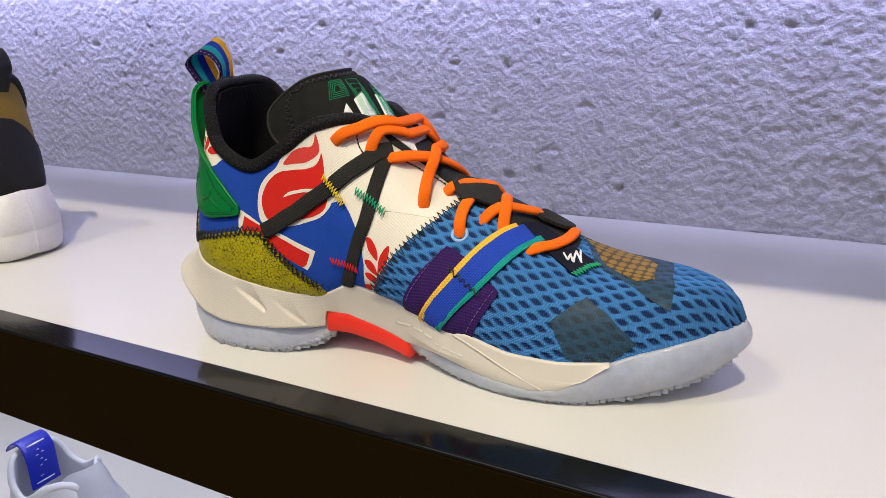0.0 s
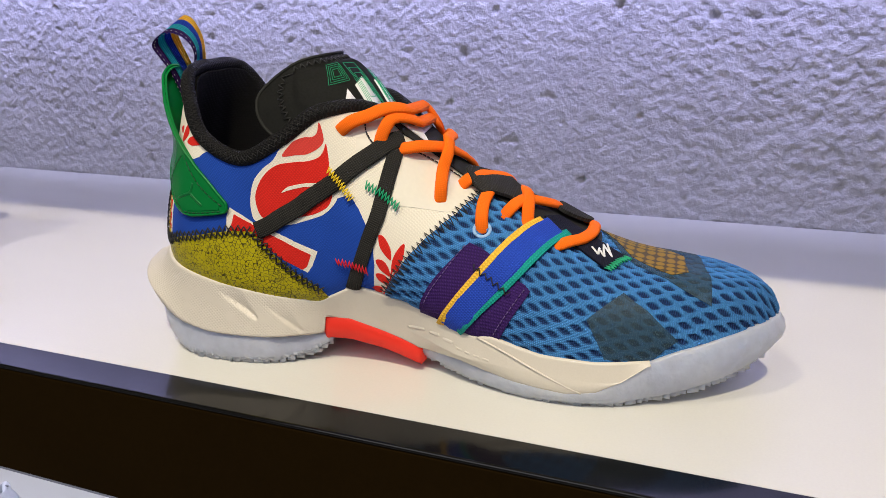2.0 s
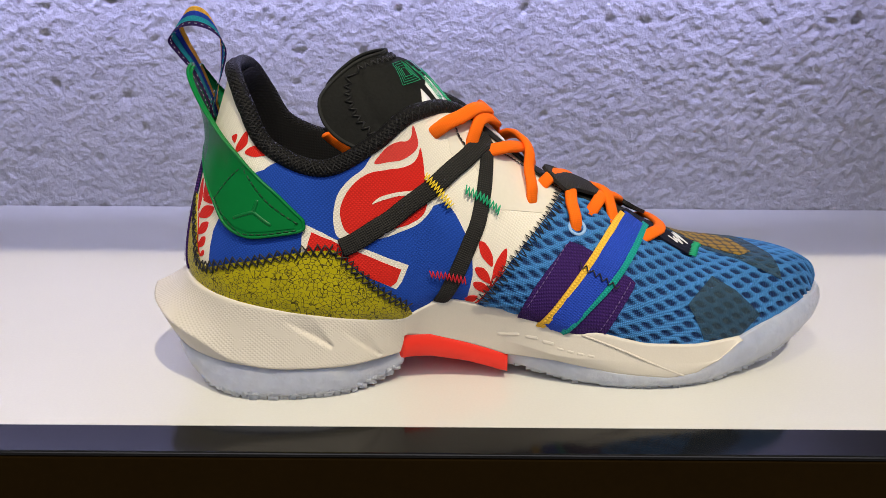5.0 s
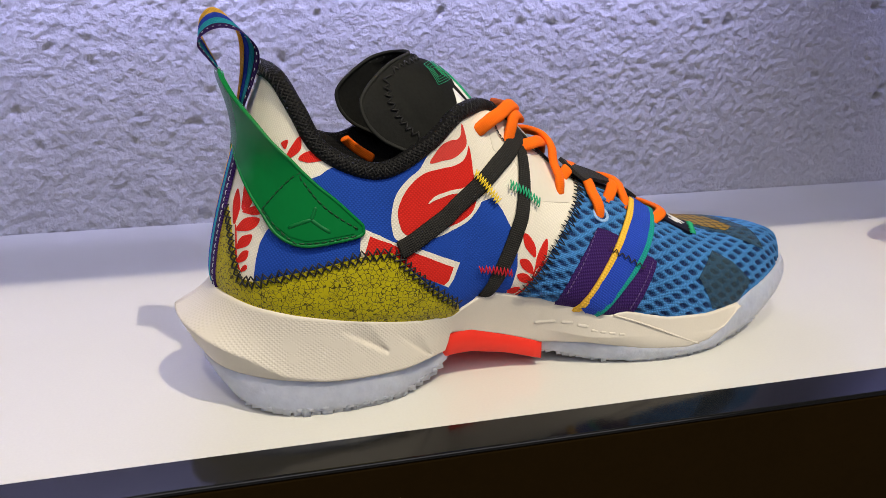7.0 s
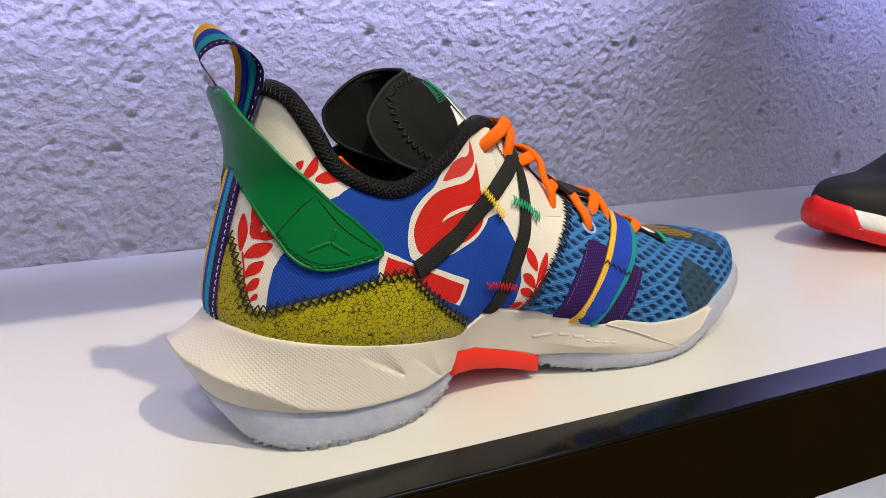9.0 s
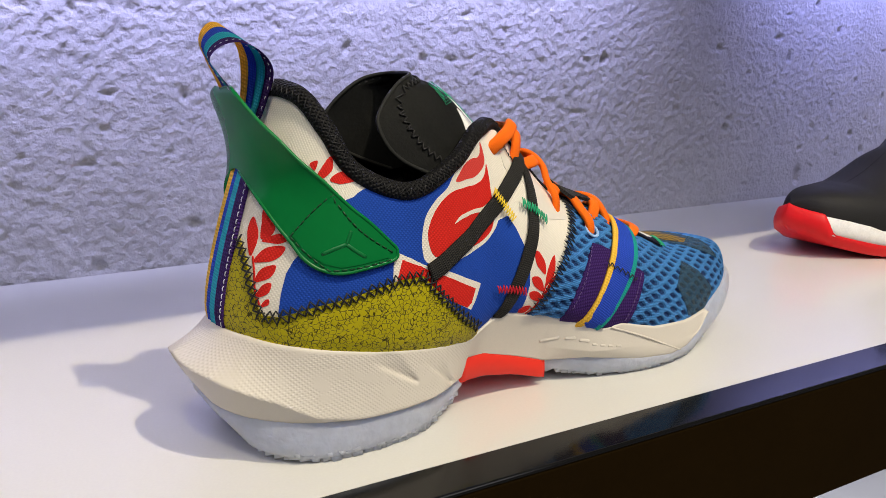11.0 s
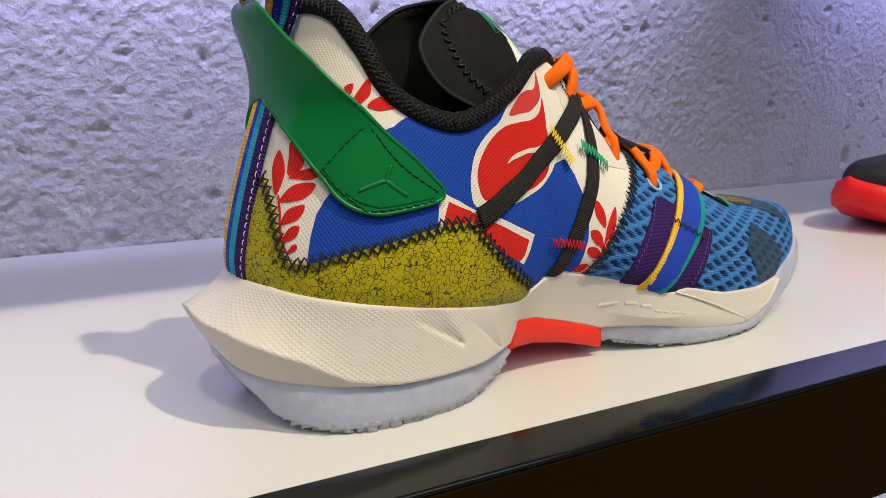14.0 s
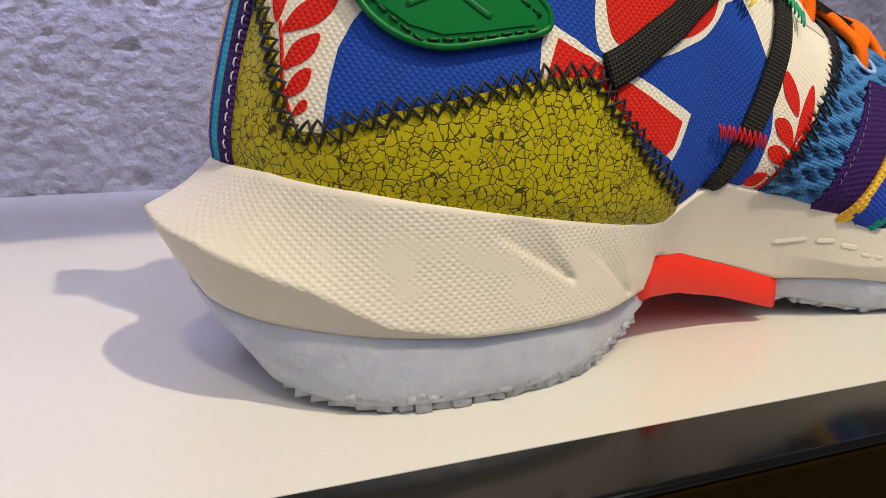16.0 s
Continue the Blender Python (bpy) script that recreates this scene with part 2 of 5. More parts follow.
SHANK.node_tree.links.new(half_clear.outputs[0], SHANK.node_tree.nodes["Material Output"].inputs["Surface"])
BLUE = weave("blue_printed_canvas", (0.014, 0.072, 0.44), 0.0011, vary=0.16, bump=0.42, angle=45)
RED = weave("red_printed_canvas", (0.75, 0.024, 0.016), 0.0011, vary=0.14, bump=0.42, angle=45)
PALE_RED = weave("pale_red_printed_canvas", (0.72, 0.06, 0.048), 0.0011, vary=0.1, bump=0.4, angle=45)
SMOOTH_CREAM = surface("smooth_cream_film", (0.80, 0.755, 0.645), 0.42, 500, 0.03, 0.1)
MUSTARD_SKIN = crackle("olive_crackled_film", (0.47, 0.405, 0.005), (0.060, 0.050, 0.005))
GREEN_GEL = surface("glossy_green_rubber", (0.003, 0.175, 0.038), 0.27, 300, 0.05, 0.05, spec=0.2)
KNIT = knit("blue_open_knit", (0.053, 0.225, 0.55), (0.004, 0.018, 0.12))
RIB = weave("black_ribbed_webbing", (0.040, 0.039, 0.036), 0.0009, second=(0.003, 0.003, 0.003), vary=0.45, bump=1.0)
RIM_CLOTH = weave("black_collar_binding", (0.011, 0.011, 0.012), 0.0012, rough=0.6, bump=1.0, second=(0.002, 0.002, 0.002), depth=0.0006, angle=35)
SUEDE = surface("black_foam_backed_cloth", (0.015, 0.016, 0.0145), 0.75, 900, 0.3, 0.3, spec=0.3)
THREAD_BLACK = surface("black_thread", (0.010, 0.010, 0.011), 0.6, 3000, 0.3, 0.3)
THREAD_YELLOW = surface("yellow_thread", (0.85, 0.62, 0.02), 0.55, 3000, 0.1, 0.2)
THREAD_GREEN = surface("green_thread", (0.0, 0.36, 0.16), 0.55, 3000, 0.1, 0.2)
THREAD_RED = surface("red_thread", (0.62, 0.01, 0.025), 0.55, 3000, 0.1, 0.2)
THREAD_WHITE = surface("white_thread", (0.5, 0.5, 0.56), 0.55, 3000, 0.1, 0.2)
LACE = weave("orange_braided_lace", (1.0, 0.17, 0.006), 0.0007, vary=0.10, bump=0.3)
GOLD_BAND = weave("golden_yellow_webbing", (0.95, 0.56, 0.06), 0.0014, vary=0.2, bump=0.8)
BLUE_BAND = weave("royal_blue_webbing", (0.022, 0.075, 0.55), 0.0010, vary=0.2, bump=0.8)
TEAL_BAND = weave("teal_webbing", (0.01, 0.36, 0.31), 0.0012, vary=0.2, bump=0.8)
PURPLE_BAND = weave("dark_purple_webbing", (0.045, 0.014, 0.13), 0.0013, vary=0.3, bump=0.8)
FILM_GREY = film("smoky_film", (0.040, 0.075, 0.10), (0.034, 0.064, 0.09), 0.0052, 0.66)
FILM_GOLD = film("amber_dotted_film", (0.30, 0.185, 0.012), (0.06, 0.042, 0.018), 0.0046, 0.93)
WHITE_PRINT = surface("white_print", (0.78, 0.79, 0.78), 0.5, 600, 0.03, 0.05)
NAVY_TAG = weave("black_navy_tag", (0.008, 0.009, 0.022), 0.0007, bump=0.3)
THREAD_PURPLE = surface("pale_purple_thread", (0.13, 0.075, 0.24), 0.55, 3000, 0.1, 0.2)
CYAN_BAND = weave("cyan_webbing", (0.02, 0.40, 0.50), 0.0012, vary=0.15, bump=0.6)
THREAD_GREY = surface("charcoal_thread", (0.012, 0.012, 0.013), 0.5, 3000, 0.3, 0.3)


# ---- helpers for meshes ----
def finish(bm, name, material, smooth=True):
    bmesh.ops.recalc_face_normals(bm, faces=bm.faces[:])
    me = bpy.data.meshes.new(name)
    bm.to_mesh(me)
    bm.free()
    if smooth:
        me.polygons.foreach_set("use_smooth", [True] * len(me.polygons))
    for m in material if isinstance(material, (list, tuple)) else [material]:
        me.materials.append(m)
    return me


def part(name, bm, material, parent, label="", smooth=True):
    """Links a bmesh as one mesh object under a thing or a part."""
    ob = new(name, finish(bm, name, material, smooth) if isinstance(bm, bmesh.types.BMesh) else bm)
    ob.parent = parent
    return tagged(ob, label)


def thing(name, m, label, category, group="", kind=""):
    ob = new(name)
    ob.empty_display_size = 0.02
    ob.matrix_world = m
    return tagged(ob, label, category, group, kind)


def block(size, at=(0, 0, 0), bevel=0.0, segments=2):
    bm = bmesh.new()
    bmesh.ops.create_cube(bm, size=1.0)
    bmesh.ops.scale(bm, vec=size, verts=bm.verts[:])
    if bevel:
        bmesh.ops.bevel(bm, geom=bm.edges[:], offset=bevel, segments=segments, affect="EDGES", profile=0.5)
    bmesh.ops.translate(bm, vec=at, verts=bm.verts[:])
    return bm


def curve_through(rows, k):
    """Catmull-Rom through rows of numbers, at the float index k."""
    last = len(rows) - 1
    k = min(max(k, 0.0), last)
    i = min(int(k), last - 1)
    f = k - i
    a, b, c, d = rows[max(i - 1, 0)], rows[i], rows[i + 1], rows[min(i + 2, last)]
    return [0.5 * (2 * q + (r - p) * f + (2 * p - 5 * q + 4 * r - s) * f * f + (3 * q - p - 3 * r + s) * f ** 3)
            for p, q, r, s in zip(a, b, c, d)]


# ---- the structure: shelf, wall, room ----
FRONT, RIM, BACK, FACE = 0.256, 0.2365, 0.598, 0.060
SHELF_X0, SHELF_X1 = -1.3, 1.7


def shelf(name, z, label, back=BACK):
    t = thing(name, pose(0, 0, z), label, "shelf", kind="structure")
    mid, wide = (SHELF_X0 + SHELF_X1) / 2, SHELF_X1 - SHELF_X0
    part("board", block((wide, back - FRONT, 0.022), (mid, (back + FRONT) / 2, -0.011)), SHELF_WHITE, t, smooth=False)
    trim = block((wide, FRONT - RIM - 0.0004, 0.0022), (mid, (FRONT + RIM) / 2, -0.0012))
    nose = [e for e in trim.edges if all(u.co.y < RIM + 0.001 for u in e.verts) and abs(e.verts[0].co.x - e.verts[1].co.x) > 1]
    bmesh.ops.bevel(trim, geom=nose, offset=0.001, segments=4, affect="EDGES", profile=0.5)
    part("front_trim", trim, SHELF_BLACK, t, "glossy black edge trim", smooth=False)
    part("front_panel", block((wide, 0.018, FACE - 0.0025), (mid, RIM + 0.0095, -0.0025 - (FACE - 0.0025) / 2), 0.0006, 2), SHELF_FACE, t, "dark brown front panel", smooth=False)
    return t


shelf("shelf_main", 0.0, "white display shelf with glossy black front edge")
shelf("shelf_lower", -0.42, "white display shelf below with black front edge", 0.6145)
shelf("shelf_upper", 0.42, "white display shelf above with black front edge")


# deeper holes in the plaster: place along the wall, height, half width, half height
HOLES = [(0.640, 0.022, 0.007, 0.012), (0.518, 0.080, 0.004, 0.004), (0.077, 0.025, 0.003, 0.003), (0.750, 0.046, 0.004, 0.005)]


def plaster_wall():
    step = 0.0017
    x0, x1 = -1.0, 1.15
    nx, nz = int((x1 - x0) / step), int(0.425 / step)
    verts, faces = [], []
    for j in range(nz + 1):
        for i in range(nx + 1):
            x, z = x0 + i * step, -0.01 + j * step
            q = Vector((x * 190 + z * 60, z * 200 - x * 60, 0.3))
            q += noise.noise_vector(q * 0.8 + Vector((4, 1, 8))) * 0.55
            lump = math.tanh(noise.noise(q) * 3.8)
            h = lump * 0.62 + noise.noise(q * 2.1 + Vector((7, 3, 1))) * 0.42 + noise.noise(Vector((x * 26, z * 26, 5))) * 0.5
            pit = noise.noise(Vector((x * 75, z * 85, 9)))
            calm = 0.85 + 0.5 * noise.noise(Vector((x * 4.2, z * 6, 2))) - 0.35 * min(max((x - 0.3) / 0.3, 0), 1)
            y = BACK - 0.0014 * calm * max(min(h, 1.1), -1.0) + (0.017 * (pit - 0.5) if pit > 0.5 else 0) + 0.0014
            for hx, hz, wx, wz in HOLES:
                d = ((x - hx) / wx) ** 2 + ((z - hz) / wz) ** 2
                if d < 1:
                    y += 0.006 * (1 - d * d)
            verts.append((x, y, z))
    w = nx + 1
    for j in range(nz):
        for i in range(nx):
            faces.append((j * w + i, j * w + i + 1, (j + 1) * w + i + 1, (j + 1) * w + i))
    me = bpy.data.meshes.new("wall_plaster")
    me.from_pydata(verts, [], faces)
    me.polygons.foreach_set("use_smooth", [True] * len(me.polygons))
    me.materials.append(PLASTER)
    return tagged(new("wall_back", me), "rough grey plaster wall behind the shelf", "wall", kind="structure")


plaster_wall()


def room_piece(name, size, at, label, category, material=ROOM_GREY):
    ob = new(name, finish(block(size, at), name, material, False))
    return tagged(ob, label, category, kind="structure")


room_piece("wall_north", (6.0, 0.1, 3.1), (0.2, 0.665, 0.45), "plain grey wall carrying the shelves", "wall")
room_piece("floor", (6.0, 5.4, 0.1), (0.2, -1.9, -1.15), "plain grey shop floor", "floor")
room_piece("ceiling", (6.0, 5.4, 0.1), (0.2, -1.9, 2.0), "plain grey shop ceiling", "ceiling")
room_piece("wall_south", (6.0, 0.1, 3.1), (0.2, -4.55, 0.45), "plain grey shop wall", "wall")
room_piece("wall_west", (0.1, 5.4, 3.1), (-2.75, -1.9, 0.45), "plain grey shop wall", "wall")
room_piece("wall_east", (0.1, 5.4, 3.1), (3.15, -1.9, 0.45), "plain grey shop wall", "wall")


# ---- the basketball shoe: its form ----
# Sizes in millimetres in the shoe's own frame: x from heel to toe, y negative on the outer side, z up from the shelf.
# OUTLINE: widest line of the sole (x, y outer side, y inner side), from the heel's back to the toe's tip.
OUTLINE = [(1.5, 2, 2), (4.5, -14, 17), (15, -29, 28), (35, -40, 35), (60, -44.5, 38), (84, -43, 37), (105, -38, 35), (125, -35, 35),
           (150, -36, 40), (175, -41, 46), (200, -45, 50), (220, -46.5, 50), (240, -45, 48), (260, -39.5, 42), (281, -33, 33), (298, -23.5, 21),
           (307.5, -14, 6), (311, -5, -5)]
# inset of the foam's upper edge from the outline, knot by knot, and the heights (knot, height) of its upper edge, fold and lower edge
TOP_IN = [(14.5,), (14,), (11.5,), (6,), (4,), (3,), (2,), (1.5,), (1.5,), (1.5,), (1.5,), (1.5,), (1.5,), (1.8,), (2.5,), (3.2,), (4,), (4,)]
TOP_Z = [(0, 48), (1, 48), (2, 47.5), (3, 44.6), (3.6, 42.2), (4.5, 38.4), (5.5, 34.8), (6.1, 33.4), (6.35, 33.6), (6.7, 37), (7.05, 40.6), (7.3, 40.4),
         (8.08, 36), (8.6, 32), (9.0, 29), (9.25, 26.2), (9.4, 26.2), (9.65, 27.2), (10.1, 24.6), (10.6, 22.4), (11.75, 21.2), (12.85, 22),
         (13.4, 26.3), (14.2, 30.5), (15, 33.4), (16, 35), (17, 35)]
FOLD_Z = [(0, 39), (0.7, 37), (1.4, 35), (2, 31.5), (2.6, 27), (3.2, 19.5), (3.8, 16.5), (6.3, 16), (6.4, 25), (8.15, 20), (9, 16), (12, 13), (17, 22)]
LOW_IN = [(9,), (8,), (6,), (3.5,), (2.5,), (2.8,), (8.0,), (8.8,), (9.8,), (5.2,), (2,), (1,), (0.7,), (0.7,), (1,), (1,), (1.5,), (1.5,)]
LOW_Z = [(0, 22.5), (0.54, 22), (1, 20.7), (1.86, 19.3), (2.9, 17), (3.96, 15), (4.94, 14.3), (5.9, 13.4), (6.28, 14.5), (6.36, 23.5), (6.9, 23), (7.5, 18.5),
         (8.15, 13), (9, 11.8), (10, 8.4), (11.2, 6.6), (11.8, 8.4), (12.3, 13.5), (12.85, 21.2), (13.4, 25.5), (14.2, 29.8), (15, 32.8), (17, 34.4)]
GROUND_IN = [(24,), (20,), (11,), (4.2,), (3.6,), (4.5,), (8,), (11,), (12,), (8,), (4.5,), (4,), (4.5,), (5.5,), (7,), (8,), (8,), (7,)]
GROUND_Z = [(0, 10), (1, 7), (2, 3.2), (3, 0.3), (3.4, 0), (5.2, 0), (5.9, 3), (6.4, 8.5), (7.2, 9), (7.9, 6.5), (8.4, 4.8), (9.3, 0.8), (9.8, 0), (12.2, 0),
            (13.2, 3), (14.3, 8.5), (15.6, 15), (16.3, 18), (17, 19)]
# COLLAR: upper end of the shoe's side wall: the collar's edge and, further on, the ridge of the forefoot (x, y, z)
COLLAR = [(43.5, 2, 134.3), (44, -11, 134.3), (46.5, -23, 130.8), (51.5, -31, 120.5), (60, -36, 106), (80, -39.5, 98), (100, -39, 107), (117, -31, 118.5),
          (137, -14, 116), (172, 0, 88), (200, 0, 75.5), (222, 0, 63), (245, 0, 54), (264, -1, 51.5), (280, -2, 50.2), (293.5, -3, 47.6),
          (301.3, -5, 43.6), (305.3, -5, 38)]
# ROUND: fullness of the wall's section and its outward swell
ROUND = [(1.1, 4), (1.1, 4), (1.15, 3), (1.25, 2.5), (1.3, 3), (1.4, 3), (1.5, 5), (1.7, 5), (1.9, 7.5), (2.0, 5), (2.2, 2.5), (2.4, 1),
         (2.6, 0), (2.9, 0), (3.1, 0), (3.0, 0), (2.6, 0), (2.2, 0)]
KN = len(OUTLINE) - 1
# BASE_Z: height at which the cloth dips into the sole
BASE_Z = [(0, 42), (2, 41), (3.6, 36), (5.5, 28), (7, 30), (9, 22), (10.6, 16), (12.8, 15), (15, 26), (16, 28), (17, 28)]


def height(table, k):
    """Linear between the rows of a table of (knot, height)."""
    return float(np.interp(k, [r[0] for r in table], [r[1] for r in table]))



def edge_xy(k, inset, side):
    """A point of the sole's outline, moved inwards. side: -1 outer, +1 inner."""
    col = 1 if side < 0 else 2
    rows = [(r[0], r[col]) for r in OUTLINE]
    rows = [(rows[1][0], -rows[1][1])] + rows + [(rows[-2][0] - 1, 2 * rows[-1][1] - rows[-2][1])]
    x, y = curve_through(rows, k + 1)
    x1, y1 = curve_through(rows, k + 1.02)
    x0, y0 = curve_through(rows, k + 0.98)
    dx, dy = x1 - x0, y1 - y0
    if side < 0:
        nx, ny = -dy, dx
    else:
        nx, ny = dy, -dx
    n = math.hypot(nx, ny) or 1.0
    return x + inset * nx / n, y + inset * ny / n


def arch_share(k):
    """1 over the arch, where the foam's side runs straight in to the red plate."""
    return float(np.interp(k, (5.3, 6.7, 8.1, 9.3), (0, 1, 1, 0)))


def swell(v):
    return math.sin(math.pi * min(max(v, 0.0), 1.0)) ** 0.8


def upper_point(k, v, side=-1, lift=0.0):
    """The shoe's outer skin: k along the shoe (0 heel, KN toe), v up the wall (0 sole, 1 collar or ridge)."""
    def raw(k, v):
        bx, by = edge_xy(k, curve_through(TOP_IN, k)[0] + 1.2 + 1.4 * min(max((k - 7.2) / 1.5, 0), 1), side)
        bz = height(BASE_Z, k)
        tx, ty, tz = curve_through(COLLAR, k)
        if side > 0:
            ty = 4 * max(1 - k / 4, 0) - ty if k < 8.7 else ty
        n, bulge = curve_through(ROUND, k)
        th = v * math.pi / 2
        h = 1 - max(math.cos(th), 0.0) ** (2 / n)
        u = max(math.sin(th), 0.0) ** (2 / n)
        ox, oy = edge_xy(k, 0.0, side)
        ix, iy = edge_xy(k, -1.0, side)
        x, y, z = bx + (tx - bx) * u, by + (ty - by) * h, bz + (tz - bz) * u
        lip = (height(TOP_Z, k) + 0.5 - bz) / (tz - bz)
        out = bulge * swell(max(0.0, (u - lip) / (1 - lip)) ** 0.6)
        out -= 7.0 * arch_share(k) * min(max((height(TOP_Z, k) - 1.5 - z) / 5, 0.0), 1.0)
        return Vector((x + (ix - ox) * out, y + (iy - oy) * out, z))
    p = raw(k, v)
    if lift:
        e = 0.03
        a = raw(min(k + e, KN), v) - raw(max(k - e, 0), v)
        b = raw(k, min(v + e, 1)) - raw(k, max(v - e, 0))
        n = a.cross(b) if side < 0 else b.cross(a)
        if n.length > 1e-9:
            p += n.normalized() * lift
    return p


from mathutils.geometry import delaunay_2d_cdt


# ---- the shoe's skin as a table, and tools that lay things on it ----
MM = 0.001
STEP_K, STEP_V = 40, 60


def skin_table(side):
    pts = np.array([[upper_point(i / STEP_K, j / STEP_V, side) for j in range(STEP_V + 1)] for i in range(KN * STEP_K + 1)])
    du, dv = np.gradient(pts, axis=0), np.gradient(pts, axis=1)
    n = np.cross(du, dv) if side < 0 else np.cross(dv, du)
    n /= np.maximum(np.linalg.norm(n, axis=2, keepdims=True), 1e-9)
    return pts, n


SKIN = {-1: skin_table(-1), 1: skin_table(1)}
ALONG = np.concatenate([[0], np.cumsum(np.linalg.norm(np.diff(SKIN[-1][0][:, 24], axis=0), axis=1))])
RISE = np.concatenate([np.zeros((KN * STEP_K + 1, 1)), np.cumsum(np.linalg.norm(np.diff(SKIN[-1][0], axis=1), axis=2), axis=1)], axis=1)


def at(k, v, lift=0.0):
    """The skin at k, v; v from 1 to 2, or k below 0, is the inner side. Returns the place and the outward normal in mm."""
    side = -1
    if v > 1:
        side, v = 1, 2 - v
    if k < 0:
        side, k = 1, -k
    pts, nor = SKIN[side]
    fi, fj = min(max(k, 0.0), KN - 1e-6) * STEP_K, min(max(v, 0.0), 1 - 1e-6) * STEP_V
    i, j = int(fi), int(fj)
    a, b = fi - i, fj - j
    w = ((1 - a) * (1 - b), a * (1 - b), (1 - a) * b, a * b)
    ij = ((i, j), (i + 1, j), (i, j + 1), (i + 1, j + 1))
    p, n = sum(f * pts[q] for f, q in zip(w, ij)), sum(f * nor[q] for f, q in zip(w, ij))
    n = Vector(n).normalized()
    return Vector(p) + n * lift, n


def knit_uv(k, v):
    s = math.copysign(float(np.interp(abs(k) * STEP_K, range(len(ALONG)), ALONG)), k)
    return s * MM, v * 0.085


def flat_uv(k, v):
    s = math.copysign(float(np.interp(abs(k) * STEP_K, range(len(ALONG)), ALONG)), k)
    i, f = min(int(abs(k) * STEP_K), KN * STEP_K), min(max((9.6 - abs(k)) / 1.4, 0.0), 1.0)
    up = float(np.interp(v if v <= 1 else 2 - v, np.linspace(0, 1, STEP_V + 1), RISE[i])) * MM
    return s * MM, up * f + v * 0.085 * (1 - f)


def rounded(poly, per=5):
    """A closed outline softened through its corners."""
    n, out = len(poly), []
    for i in range(n):
        a, b, c, d = (poly[(i + o) % n] for o in (-1, 0, 1, 2))
        for s in range(per):
            f = s / per
            out.append(tuple(0.5 * (2 * q + (r - p) * f + (2 * p - 5 * q + 4 * r - t) * f * f + (3 * q - p - 3 * r + t) * f ** 3) for p, q, r, t in zip(a, b, c, d)))
    return out


def straight(poly, per=6):
    return [(a[0] + (b[0] - a[0]) * s / per, a[1] + (b[1] - a[1]) * s / per) for a, b in zip(poly, poly[1:] + poly[:1]) for s in range(per)]


def patch(name, poly, lift, material, parent, label="", soft=True, thick=0.5, space=2.2, rise=None):
    """A thin sheet laid on the skin, with a real edge."""
    edge = rounded(poly) if soft else straight(poly)
    sx, sy = 20.0, 85.0
    pts = [Vector((k * sx, v * sy)) for k, v in edge]
    n = len(pts)
    x0, x1 = min(p.x for p in pts), max(p.x for p in pts)
    y0, y1 = min(p.y for p in pts), max(p.y for p in pts)

    def inside(x, y):
        hit = False
        for p, q in zip(pts, pts[1:] + pts[:1]):
            if (p.y > y) != (q.y > y) and x < (q.x - p.x) * (y - p.y) / (q.y - p.y) + p.x:
                hit = not hit
        return hit
    x = x0 + space / 2
    inner = []
    while x < x1:
        y = y0 + space / 2
        while y < y1:
            if inside(x, y):
                inner.append(Vector((x, y)))
            y += space
        x += space
    verts, _, faces, *_ = delaunay_2d_cdt(pts + inner, [(i, (i + 1) % n) for i in range(n)], [], 1, 1e-4)
    bm = bmesh.new()
    layer = bm.loops.layers.uv.new("UVMap")
    flat, place, top = {}, {}, []

    def laid(k, v, up):
        p, n = at(k, v, up)
        return p + Vector((n.x, n.y, 0)).normalized() * rise(k, v) if rise else p
    for q in verts:
        k, v = q.x / sx, q.y / sy
        u = bm.verts.new(laid(k, v, lift) * MM)
        flat[u] = flat_uv(k, v)
        place[u] = (k, v)
        top.append(u)
    for f in faces:
        if len(set(f)) > 2:
            try:
                bm.faces.new([top[i] for i in f])
            except ValueError:
                pass
    rim = [e for e in bm.edges if len(e.link_faces) == 1]
    low = {}
    for e in rim:
        e.smooth = False
        for u in e.verts:
            if u not in low:
                low[u] = bm.verts.new(laid(*place[u], lift - thick) * MM)
                flat[low[u]] = flat[u]
    for e in rim:
        a, b = e.verts
        bm.faces.new((a, b, low[b], low[a]))
    for f in bm.faces:
        for c in f.loops:
            c[layer].uv = flat[c.vert]
    loose = [u for u in bm.verts if not u.link_faces]
    bmesh.ops.delete(bm, geom=loose, context="VERTS")
    return part(name, bm, material, parent, label)


